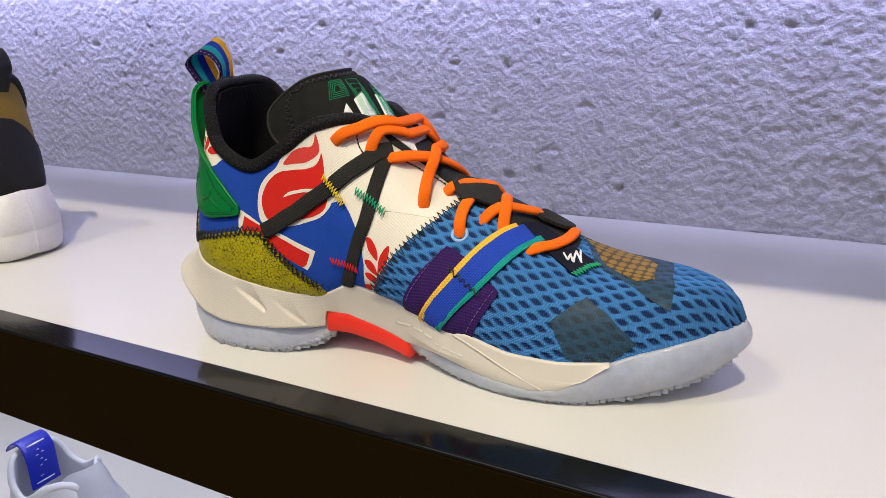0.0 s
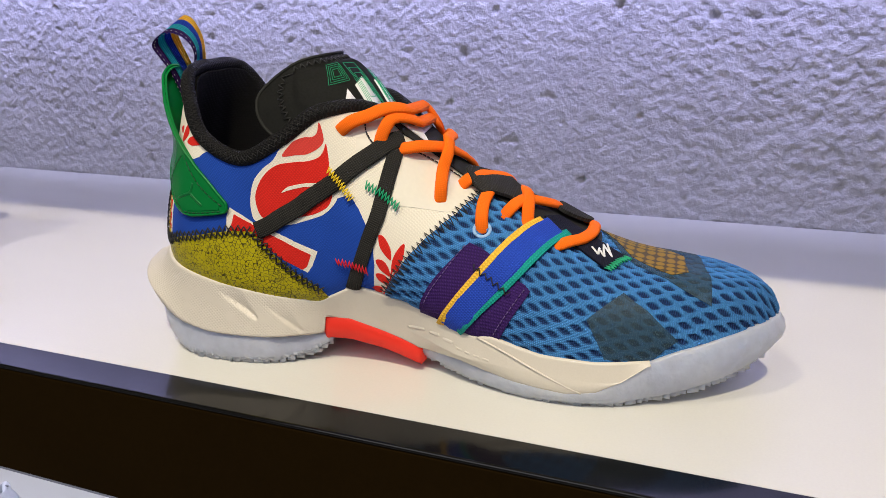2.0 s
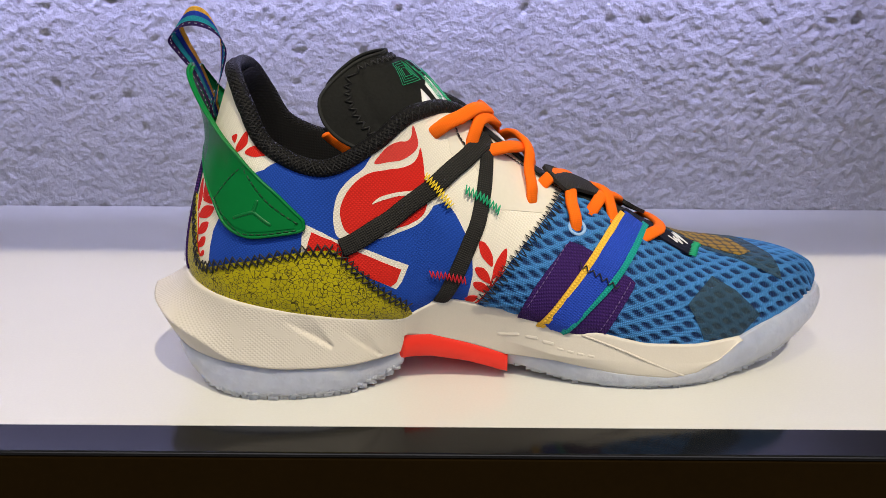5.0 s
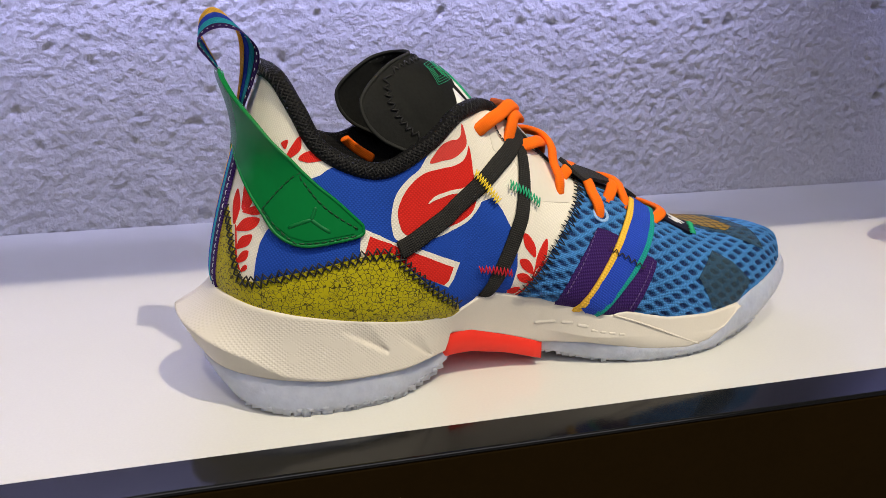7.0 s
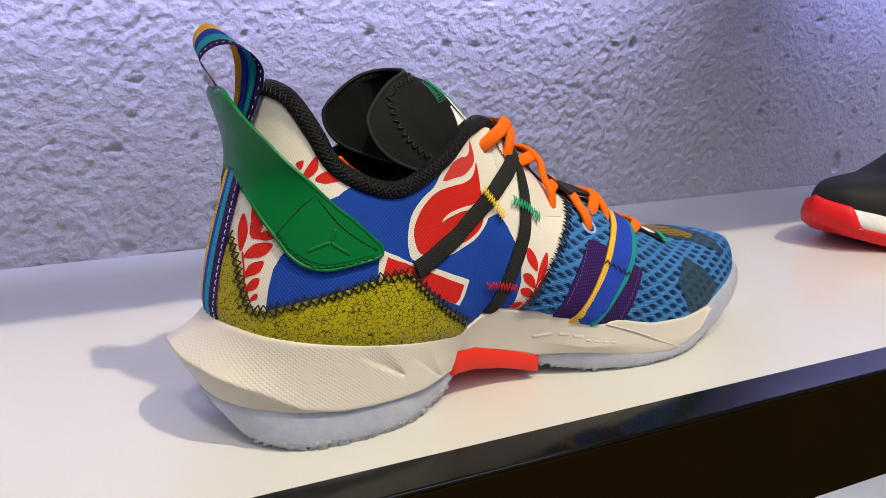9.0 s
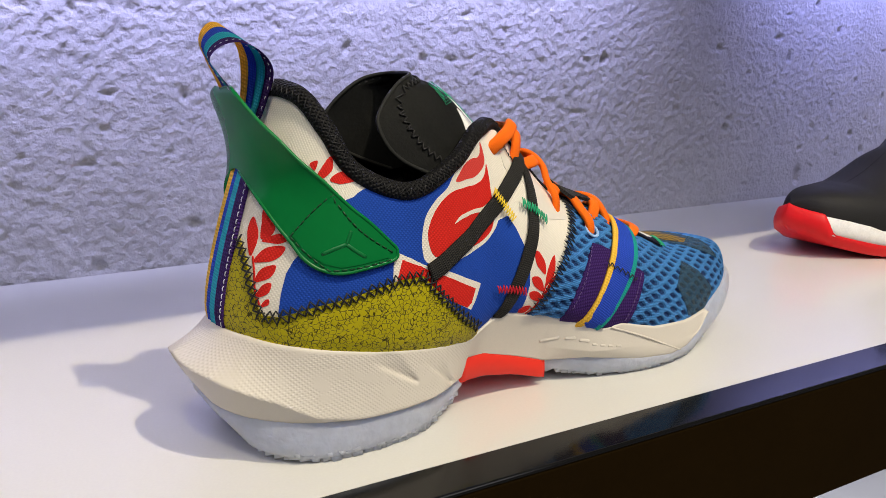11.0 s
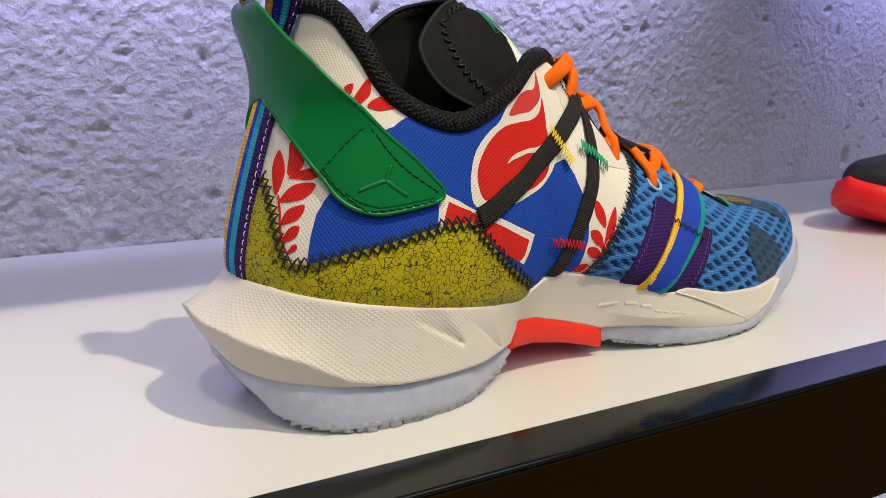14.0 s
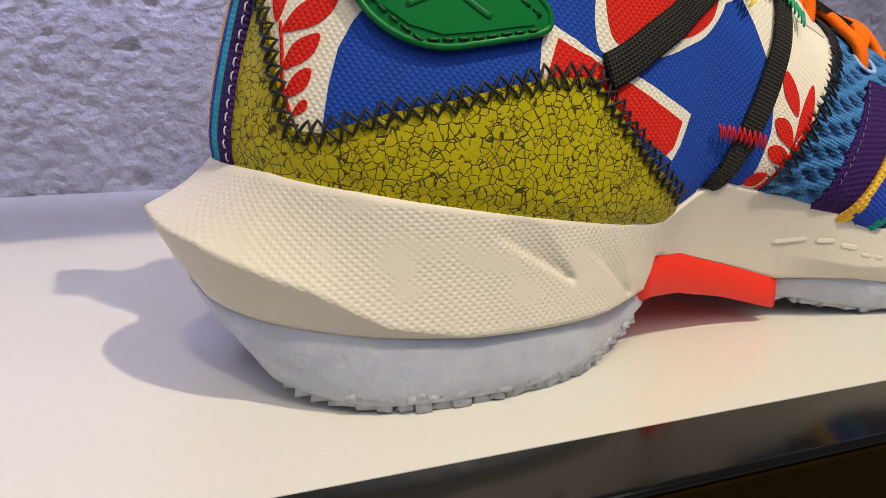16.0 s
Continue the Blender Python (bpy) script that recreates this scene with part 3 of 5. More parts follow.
def sweep(bm, path, normals, width, height, sides=10, power=2.6, taper=True):
    """A flattened cord along a path: width across, height along the normals (mm)."""
    layer = bm.loops.layers.uv.verify()
    rings, run = [], 0.0
    n = len(path)
    uvs = {}
    for i, (p, nn) in enumerate(zip(path, normals)):
        t = (path[min(i + 1, n - 1)] - path[max(i - 1, 0)]).normalized()
        b = t.cross(nn).normalized()
        nn = b.cross(t).normalized()
        if i:
            run += (p - path[i - 1]).length
        f = 0.72 if taper and i in (0, n - 1) else 1.0
        row = []
        for s in range(sides):
            th = 2 * math.pi * s / sides
            c, d = math.cos(th), math.sin(th)
            x = math.copysign(abs(c) ** (2 / power), c) * width / 2 * f
            y = math.copysign(abs(d) ** (2 / power), d) * height / 2 * f
            u = bm.verts.new((p + b * x + nn * y) * MM)
            uvs[u] = (run * MM, (x if d > 0 else -x) * MM)
            row.append(u)
        rings.append(row)
    for a, b in zip(rings, rings[1:]):
        for s in range(sides):
            f = bm.faces.new((a[s], a[(s + 1) % sides], b[(s + 1) % sides], b[s]))
            for c in f.loops:
                c[layer].uv = uvs[c.vert]
    for row in (rings[0], rings[-1]):
        f = bm.faces.new(row)
        for c in f.loops:
            c[layer].uv = uvs[c.vert]
    return bm


def dense(rows, per=8):
    return [curve_through(rows, i / per) for i in range((len(rows) - 1) * per + 1)]


def on_skin(rows, per=8, lift=0.0):
    """Rows of (k, v) or (k, v, extra lift), smoothed and laid on the skin."""
    rows = [(*r, 0.0) if len(r) == 2 else r for r in rows]
    both = [at(k, v, lift + h) for k, v, h in dense(rows, per)]
    return [p for p, _ in both], [n for _, n in both]


def ribbon(name, rows, width, height, material, parent, label="", lift=0.0, per=8, power=2.6, taper=True):
    path, nor = on_skin(rows, per, lift)
    return part(name, sweep(bmesh.new(), path, nor, width, height, 12, power, taper), material, parent, label)


def stitches(name, rows, wide, pitch, material, parent, lift=0.5, thread=0.32, cross=False, lean=0.0, per=10):
    """A zigzag seam (or a row of crosses) along (k, v) rows, as fine threads."""
    path, nor = on_skin([r[:2] for r in rows], per, 0.0)
    run = [0.0]
    for a, b in zip(path, path[1:]):
        run.append(run[-1] + (b - a).length)
    count = max(2, int(run[-1] / pitch))
    bm = bmesh.new()

    def spot(s, off):
        i = min(max(int(np.searchsorted(run, s)) - 1, 0), len(path) - 2)
        f = (s - run[i]) / max(run[i + 1] - run[i], 1e-6)
        p, n = path[i].lerp(path[i + 1], f), nor[i].lerp(nor[i + 1], f).normalized()
        b = (path[i + 1] - path[i]).normalized().cross(n).normalized()
        return p + b * off + n * lift, n
    for phase in ((0, 1) if cross else (0,)):
        pts = []
        for q in range(count + 1):
            sgn = 1 if (q + phase) % 2 else -1
            s = min(max(run[-1] * q / count + lean * sgn + random.uniform(-0.15, 0.15) * pitch, 0), run[-1])
            pts.append(spot(s, sgn * wide * random.uniform(0.4, 0.56)))
        way, ways = [], []
        for (p, n), (p2, n2) in zip(pts, pts[1:]):
            way += [p, (p * 3 + p2) / 4 + n * 0.3, (p + p2 * 3) / 4 + n * 0.3]
            ways += [n, n, n]
        sweep(bm, way + [pts[-1][0]], ways + [pts[-1][1]], thread * 2, thread * 2, 5, 2.0, False)
    return part(name, bm, material, parent)


def dashes(name, rows, length, gap, material, parent, lift=0.4, thread=0.35):
    """A running seam of short straight stitches."""
    path, nor = on_skin([r[:2] for r in rows], 10, lift)
    bm, run, last = bmesh.new(), 0.0, None
    for a, b, n in zip(path, path[1:], nor):
        seg = (b - a).length
        s = 0.0
        while s < seg:
            if last is None or run + s - last >= length + gap:
                last = run + s
                p = a + (b - a) * (s / max(seg, 1e-6))
                d = (b - a).normalized() * length
                sweep(bm, [p - n * 0.2, p + d * 0.2 + n * 0.15, p + d * 0.8 + n * 0.15, p + d - n * 0.2], [n] * 4, thread * 2, thread * 1.6, 5, 2.0, False)
            s += 0.2
        run += seg
    return tagged(part(name, bm, material, parent), kind="stuff")


shoe = thing("basketball_shoe", pose(-0.088, 0.312, 0.0, 0, 0, 5.0), "multicoloured basketball shoe with orange laces on the white shelf", "shoe", "shoes on display")


# ---- sole ----
def sole_point(k, side, inset, z):
    x, y = edge_xy(k, inset, side)
    return Vector((x, y, z))


def inset_of(table, k):
    return curve_through(table, k)[0]


# two slanting facets cut into the foam's side: (x, z) of the sharp lower edge's ends, depth and width of the facet, in mm
NOTCHES = [((61.5, 36), (81, 24), 2.1, 11.0), ((85, 31), (101, 17), 1.5, 8.0)]


def notch_depth(x, z):
    d = 0.0
    for (x0, z0), (x1, z1), deep, wide in NOTCHES:
        lx, lz = x1 - x0, z1 - z0
        f = ((x - x0) * lx + (z - z0) * lz) / (lx * lx + lz * lz)
        off = ((z - z0) * lx - (x - x0) * lz) / math.hypot(lx, lz)
        w = (1 - f) * wide + 1.2
        if 0 < f < 1 and -0.6 < off < w:
            d = max(d, deep * min(1.0, 1.7 * f) * (1 - off / w if off > 0 else 1 + off / 0.6))
    return d


def foam_low(k):
    """Inset of the foam's lower edge, less deep above the red plate."""
    return inset_of(LOW_IN, k) * (1 - 0.3 * float(np.interp(k, (6.29, 6.34, 8.2, 9.0), (0, 1, 1, 0))))


def foam_point(x, z, out=0.0):
    """The foam's outer side at a length and a height of the shoe, moved outwards."""
    k = float(np.interp(x, [r[0] for r in OUTLINE], range(KN + 1)))
    tz, lz, ti, li = height(TOP_Z, k), height(LOW_Z, k), inset_of(TOP_IN, k), foam_low(k)
    fz = min(max(height(FOLD_Z, k), lz + 0.5), tz - 1.5)
    fi = 0.3 + (ti + (li - ti) * (tz - fz) / (tz - lz) - 0.3) * arch_share(k)
    inset = ti + (fi - ti) * (tz - z) / (tz - fz) if z > fz else fi + (li - fi) * (fz - z) / (fz - lz)
    return sole_point(k, -1, inset - out, z)


def midsole_mesh():
    """Foam body: lofted sections from heel to forefoot, with a raised lip, a fold and the notches."""
    ks = [12.84 * i / 420 for i in range(421)]
    fr = [i / 26 for i in range(27)]
    bm = bmesh.new()
    layer = bm.loops.layers.uv.new("UVMap")
    flat, rows, kinds = {}, [], []
    for k in ks:
        row, marks = [], []
        for side in (-1, 1):
            tz, lz = height(TOP_Z, k), height(LOW_Z, k)
            fz = min(max(height(FOLD_Z, k), lz + 0.5), tz - 1.5)
            ti, li = inset_of(TOP_IN, k), foam_low(k)
            fi = 0.0 if k < 6 else 0.3
            fi += (ti + (li - ti) * (tz - fz) / (tz - lz) - fi) * arch_share(k)
            half = [(ti + 7, tz - 9), (ti + 2.4, tz - 1.2), (ti + 1.7, tz - 0.2), (ti + 0.7, tz), (ti + 0.1, tz - 0.6)]
            hollow = 1.6 * max(0, 1 - k / 5)
            for f in fr[1:]:
                half.append((ti + (fi - ti) * f + hollow * math.sin(math.pi * f), tz - 0.6 + (fz - tz + 0.6) * f))
            for f in (0.06, 0.3, 0.6, 0.85, 1.0):
                half.append((fi + (li - fi) * f - 0.6 * (1 - arch_share(k)) * math.sin(math.pi * f), fz + (lz - fz) * f))
            half += [(li + 1.5, lz - 0.05), (li + 12, lz)]
            made = []
            for i, (inset, z) in enumerate(half):
                p = sole_point(k, side, inset, z)
                if side < 0:
                    d = notch_depth(p.x, z) if 4 < i < 36 else 0.0
                    if d:
                        p = sole_point(k, side, inset + d, z)
                u = bm.verts.new(p * MM)
                flat[u] = (float(np.interp(k * STEP_K, range(len(ALONG)), ALONG)) * MM, z * MM)
                made.append(u)
                marks.append(0 if i < 5 or i > 31 else 1)
            row += made if side < 0 else made[::-1]
        rows.append(row)
    n, h = len(rows[0]), len(rows[0]) // 2
    for r, (a, b) in enumerate(zip(rows, rows[1:])):
        for i in range(n - 1):
            f = bm.faces.new((a[i], a[i + 1], b[i + 1], b[i]))
            j = i if i < h else n - 2 - i
            f.material_index = 1 if 5 <= j < 31 and ks[r] < 6.35 else 0
            for c in f.loops:
                c[layer].uv = flat[c.vert]
    bmesh.ops.remove_doubles(bm, verts=bm.verts[:], dist=1e-6)
    return bm


part("midsole", midsole_mesh(), [FOAM, FOAM_DOTS], shoe, "cream foam midsole with rows of tiny dots")


def outsole_mesh(k0, k1, steps):
    bm = bmesh.new()
    rows = []
    for i in range(steps + 1):
        k = k0 + (k1 - k0) * i / steps
        row = []
        for side in (-1, 1):
            lz, gz = height(LOW_Z, k), height(GROUND_Z, k) + 1.2
            if k1 < 7 and k > 6.28:
                lz = 14.5
            if k < 8.15 and k0 > 7:
                lz = height(LOW_Z, 8.15)
            li, gi = inset_of(LOW_IN, k), inset_of(GROUND_IN, k)
            li += (inset_of(TOP_IN, k) + 0.4 - li) * min(max((k - 12.3) / 1.1, 0), 1)
            gz = min(gz, lz - 0.5)
            half = [(li + 1.2, lz + 0.5), (li + 0.15, lz + 0.35), (li - 0.35, lz - 0.3)]
            full = 1.5 if k < 7 else 0.9 + 2.3 * min(max((k - 12) / 1.4, 0), 1)
            for f in (0.2, 0.4, 0.6, 0.8, 0.93):
                half.append((li + (gi - li) * f ** 1.5 - full * math.sin(math.pi * min(f, 0.97)) ** 0.8, lz + (gz - lz) * f))
            half += [(gi + 1.5, gz - 0.2)]
            made = [bm.verts.new(sole_point(k, side, *q) * MM) for q in half]
            row += made if side < 0 else made[::-1]
        rows.append(row)
    n = len(rows[0])
    for a, b in zip(rows, rows[1:]):
        for i in range(n):
            bm.faces.new((a[i], a[(i + 1) % n], b[(i + 1) % n], b[i]))
    for row in (rows[0], rows[-1]):
        bm.faces.new(row)
    bmesh.ops.remove_doubles(bm, verts=bm.verts[:], dist=1e-6)
    return bm


CUBE = [(0, 1, 3, 2), (4, 6, 7, 5), (0, 4, 5, 1), (2, 3, 7, 6), (0, 2, 6, 4), (1, 5, 7, 3)]


def tread_mesh(k0, k1):
    """Broken rubber blocks along the ground edge, each its own little solid."""
    verts, faces = [], []
    for side in (-1, 1):
        for lane, (up, deep) in enumerate(((1.7, 0.95), (3.6, -0.3), (1.3, 2.8), (1.3, 4.8)) if side < 0 else ((1.7, 0.95), (1.3, 2.8))):
            k = k0 + 0.07 * lane
            while k < k1:
                gi, gz = inset_of(GROUND_IN, k), height(GROUND_Z, k)
                d = sole_point(k + 0.05, side, gi, 0) - sole_point(k - 0.05, side, gi, 0)
                speed = max(d.length / 0.1, 4.0)
                long = random.uniform(2.4, 5.0) if lane != 1 else random.uniform(1.8, 3.8)
                kk = k + long / 2 / speed
                if lane != 1 or random.random() < 0.7:
                    p = sole_point(kk, side, gi + deep + random.uniform(-0.25, 0.25), gz + up + random.uniform(-0.2, 0.3))
                    turn = Euler((random.uniform(-0.12, 0.05), random.uniform(-0.07, 0.07), math.atan2(d.y, d.x) + random.uniform(-0.06, 0.06)))
                    tall = random.uniform(2.0, 3.4) if lane != 1 else random.uniform(1.2, 1.9)
                    m = Matrix.Translation(p * MM) @ turn.to_matrix().to_4x4() @ Matrix.Diagonal((long * 0.94 * MM, 1.7 * MM, tall * MM, 1))
                    n = len(verts)
                    for a in (-0.5, 0.5):
                        for b in (-0.5, 0.5):
                            for c in (-0.5, 0.5):
                                q = m @ Vector((a, b, c)) + Vector([random.uniform(-0.42, 0.42) * MM for _ in range(3)])
                                verts.append((q.x, q.y, max(q.z, 0.0001)))
                    faces += [tuple(n + i for i in f) for f in CUBE]
                k += (long + random.uniform(-0.2, 0.5)) / speed
    me = bpy.data.meshes.new("tread")
    me.from_pydata(verts, [], faces)
    me.polygons.foreach_set("use_smooth", [True] * len(me.polygons))
    me.materials.append(ICE)
    return me


for k0, k1, steps, where in ((0.0, 6.38, 150, "heel"), (7.9, KN, 220, "forefoot")):
    piece = part("outsole", outsole_mesh(k0, k1, steps), ICE, shoe, "icy translucent rubber outsole under the " + where)
    tagged(part("tread", tread_mesh(k0 + 0.05 if k0 > 1 else 0.5, k1 - 0.1 if k1 < 8 else 16.4), ICE, piece), kind="stuff")


def shank_mesh():
    bm = bmesh.new()
    rows = []
    for i in range(41):
        f = i / 40
        k = 6.22 + 1.98 * f
        top = height([(6.22, 24.5), (6.9, 23.6), (7.5, 19), (8.2, 13.4)], k) - 0.1
        low = height([(6.22, 12.2), (6.45, 13.0), (6.9, 12.6), (7.5, 9.5), (8.2, 4.2)], k)
        inset = foam_low(k) - 0.2
        if f < 0.05 or f > 0.95:
            inset += 0.8
        half = [(inset + 12, top), (inset + 0.8, top), (inset, top - 0.8), (inset - 0.3, (top + low) / 2), (inset - 0.2, low + 0.8), (inset + 0.6, low), (inset + 14, low + 1.5)]
        rows.append([bm.verts.new(sole_point(k, -1, *q) * MM) for q in half] + [bm.verts.new(sole_point(k, 1, *q) * MM) for q in half[::-1]])
    n = len(rows[0])
    for a, b in zip(rows, rows[1:]):
        for i in range(n):
            bm.faces.new((a[i], a[(i + 1) % n], b[(i + 1) % n], b[i]))
    for row in (rows[0], rows[-1]):
        bm.faces.new(row)
    return bm


part("shank_plate", shank_mesh(), SHANK, shoe, "bright red plastic arch plate")


ridge = [sole_point(k, -1, inset_of(TOP_IN, k) * (1 - f) + inset_of(LOW_IN, k) * f - 0.3 - 0.9 * math.sin(math.pi * f), 26 - 18.5 * f) for f, k in ((i / 20, 9.4 + 2.1 * i / 20) for i in range(21))]
part("sole_ridge", sweep(bmesh.new(), ridge, [Vector((0, -1, 0))] * 21, 0.9, 0.9, 6, 2.0, True), FOAM, shoe)


# raised plain bars moulded into the foam
emboss = bmesh.new()
for x0, z0, x1, z1, wide in ((150.5, 23.6, 159.5, 24.4, 1.8), (162, 23.8, 167.2, 23.4, 1.8), (169, 22.2, 174, 21.2, 1.6), (175.5, 19.4, 178.1, 18.8, 1.1), (179.6, 18.5, 182, 18.0, 1.1), (183.5, 17.7, 186.3, 17.2, 1.1), (187.8, 17.0, 190.6, 16.5, 1.1)):
    path = [foam_point(x0 + (x1 - x0) * f, z0 + (z1 - z0) * f, -0.06) for f in np.linspace(0, 1, 9)]
    sweep(emboss, path, [Vector((-0.17, -0.98, 0.1))] * len(path), wide, 0.5, 10, 3.0, True)
part("midsole_mark", emboss, FOAM, shoe, "raised plain marks moulded into the foam")

# ---- upper: cloth body, lining, collar ----
def sheet(point, us, vs, uv=None, shut=False):
    bm = bmesh.new()
    layer = bm.loops.layers.uv.new("UVMap")
    flat, grid = {}, []
    for a in us:
        row = []
        for b in vs:
            u = bm.verts.new(point(a, b) * MM)
            flat[u] = uv(a, b) if uv else (a, b)
            row.append(u)
        grid.append(row)
    for a, b in zip(grid, grid[1:]):
        for i in range(len(vs) - 1):
            f = bm.faces.new((a[i], b[i], b[i + 1], a[i + 1]))
            for c in f.loops:
                c[layer].uv = flat[c.vert]
    return bm


def steps(a, b, n):
    return [a + (b - a) * i / n for i in range(n + 1)]


VAMP_EDGE = [(0, 7.45), (0.113, 7.81), (0.212, 8.21), (0.324, 8.51), (0.445, 8.76), (0.589, 9.01), (0.811, 9.29), (1, 9.4)]


def vamp_start(v):
    w = v if v <= 1 else 2 - v
    return float(np.interp(w, [r[0] for r in VAMP_EDGE], [r[1] for r in VAMP_EDGE]))


def quarter_mesh():
    """The cream canvas body round heel and quarters, outer and inner side in one sheet."""
    return sheet(lambda f, v: at(f * (vamp_start(v) + 0.12), v)[0], steps(-1, 1, 240), steps(0, 0.999, 48), lambda f, v: flat_uv(f * (vamp_start(v) + 0.12), v))


part("quarter", quarter_mesh(), CANVAS, shoe, "cream woven canvas quarter with printed shapes")
part("lining", sheet(lambda k, v: at(k, v, -4.5 - 3.0 * math.sin(math.pi * v) * max(0, 1 - abs(k) / 5))[0], steps(-8.6, 8.6, 160), steps(0.12, 0.995, 30), flat_uv), LINING, shoe, "black mesh lining")
bm = bmesh.new()
floor_pts = [at(k, 0.12, -4)[0] for k in steps(0.2, 9.4, 40)] + [at(-k, 0.12, -4)[0] for k in steps(9.4, 0.2, 40)]
bm.faces.new([bm.verts.new(Vector((p.x, p.y, 42)) * MM) for p in floor_pts])
part("insole", bm, LINING, shoe)
collar_path = [at(k, 0.985, -0.6) for k in steps(8.12, 0.0, 110)] + [at(-k, 0.985, -0.6) for k in steps(0.0, 8.3, 110)[1:]]
part("collar", sweep(bmesh.new(), [p for p, _ in collar_path], [n for _, n in collar_path], 6.8, 5.6, 14, 2.2, False), RIM_CLOTH, shoe, "padded black collar binding")
stitches("collar_seam", [(k, 0.9475) for k in (7.9, 7, 6, 5, 4, 3, 2, 1, 0.1)], 2.6, 1.5, THREAD_BLACK, shoe, 2.1, 0.2)


# ---- knit forefoot ----
def gap_at(k, v):
    """How open the knit is: rows of staggered lens-shaped gaps that run along the ridge."""
    i = min(int(abs(k) * STEP_K), KN * STEP_K)
    rise = float(np.interp(v if v <= 1 else 2 - v, np.linspace(0, 1, STEP_V + 1), RISE[i]))
    w = (RISE[i][-1] - rise) * (1 if v <= 1 else -1)
    u = at(k, v)[0].x + 0.12 * w
    w += 0.5 * math.sin(u * 0.11)
    row = math.floor(w / 3.3 + 0.5)
    du = (u / 8.8 + 0.5 * (row % 2)) % 1.0 - 0.5
    dw = w - row * 3.3
    d = (abs(du * 8.8) / 3.0) ** 1.25 + (abs(dw) / 1.5) ** 1.5
    return min(max((1.12 - d) / 0.45, 0.0), 1.0)


def vamp_mesh():
    nu, vs = 330, steps(0.0, 1.0, 150) + steps(1.0, 2.0, 60)[1:]
    verts, faces, gaps, flat = [], [], [], []
    for v in vs:
        k0 = vamp_start(v)
        for i in range(nu + 1):
            k = k0 + (KN - 0.02 - k0) * i / nu
            g = gap_at(k, v)
            verts.append(at(k, v, 1.15 - 0.9 * g)[0] * MM)
            gaps.append(g)
            flat.append(knit_uv(k, v))
    w = nu + 1
    for j in range(len(vs) - 1):
        for i in range(nu):
            faces.append((j * w + i, j * w + i + 1, (j + 1) * w + i + 1, (j + 1) * w + i))
    me = bpy.data.meshes.new("vamp")
    me.from_pydata(verts, [], faces)
    me.polygons.foreach_set("use_smooth", [True] * len(me.polygons))
    me.attributes.new("gap", "FLOAT", "POINT").data.foreach_set("value", gaps)
    idx = np.zeros(len(me.loops), dtype=np.int32)
    me.loops.foreach_get("vertex_index", idx)
    me.uv_layers.new(name="UVMap").data.foreach_set("uv", np.array(flat)[idx].ravel())
    me.materials.append(KNIT)
    return me


part("vamp", vamp_mesh(), KNIT, shoe, "blue open-knit forefoot with dark gaps")

# ---- prints and overlays on the canvas (k, v) ----
blue = patch("blue_print", [(2.5, 0.22), (2.48, 0.315), (2.51, 0.368), (2.62, 0.409), (2.76, 0.439), (3.3, 0.6), (3.85, 0.72), (4.18, 0.83), (4.67, 0.95), (5.3, 0.97), (5.7, 0.97),
                            (6.02, 0.93), (5.9, 0.8), (6.2, 0.5), (7.0, 0.43), (7.42, 0.435), (7.58, 0.386), (7.7, 0.33), (7.78, 0.28), (7.73, 0.2), (7.55, 0.1), (6.6, 0.07), (5.5, 0.2), (4, 0.2)],
             0.17, BLUE, shoe, "royal blue printed shape", soft=False, thick=0.2, space=1.5)
flame = patch("flame_outline", [(5.93, 0.828), (5.75, 0.776), (5.49, 0.758), (5.26, 0.703), (5.14, 0.62), (5.11, 0.541), (5.21, 0.483), (5.73, 0.44), (6.31, 0.411), (6.76, 0.392), (7.06, 0.415), (7.19, 0.465),
                                (7.2, 0.555), (7.18, 0.662), (7.08, 0.785), (6.86, 0.86), (6.56, 0.84), (6.19, 0.865)],
              0.20, CANVAS, shoe, "cream outline of the flame print", thick=0.2)
patch("flame_tip", [(6.88, 0.815), (6.95, 0.712), (6.92, 0.672), (6.77, 0.659), (6.53, 0.671), (6.25, 0.717), (5.97, 0.763), (6.09, 0.798), (6.27, 0.814), (6.52, 0.779), (6.7, 0.742), (6.82, 0.75)], 0.30, PALE_RED, flame, "faded red flame tip", thick=0.2)
patch("flame_body", [(6.99, 0.665), (7.02, 0.598), (7.02, 0.544), (7.05, 0.48), (7.0, 0.435), (6.86, 0.41), (6.57, 0.412), (6.2, 0.436), (5.74, 0.455), (5.44, 0.488), (5.31, 0.513), (5.25, 0.561), (5.25, 0.613), (5.34, 0.664), (5.48, 0.706), (5.67, 0.728),
                     (5.9, 0.722), (6.23, 0.681), (6.52, 0.637), (6.77, 0.618), (6.91, 0.632)], 0.30, RED, flame, "red flame body", thick=0.2)
patch("flame_swirl", [(5.84, 0.575), (6.03, 0.585), (6.35, 0.558), (6.72, 0.517), (6.97, 0.512), (6.99, 0.499), (6.72, 0.501), (6.35, 0.543), (6.04, 0.568)], 0.40, CANVAS, flame, space=1.0, thick=0.2)
box = patch("box_outline", [(4.62, 0.541), (4.88, 0.517), (5.22, 0.469), (5.56, 0.427), (6.02, 0.351), (6.49, 0.277), (6.31, 0.233), (6.18, 0.214), (5.66, 0.30), (5.3, 0.38), (4.9, 0.41), (4.49, 0.42), (4.53, 0.493)], 0.20, CANVAS, shoe, "cream outline of the red box print", soft=False, thick=0.2)
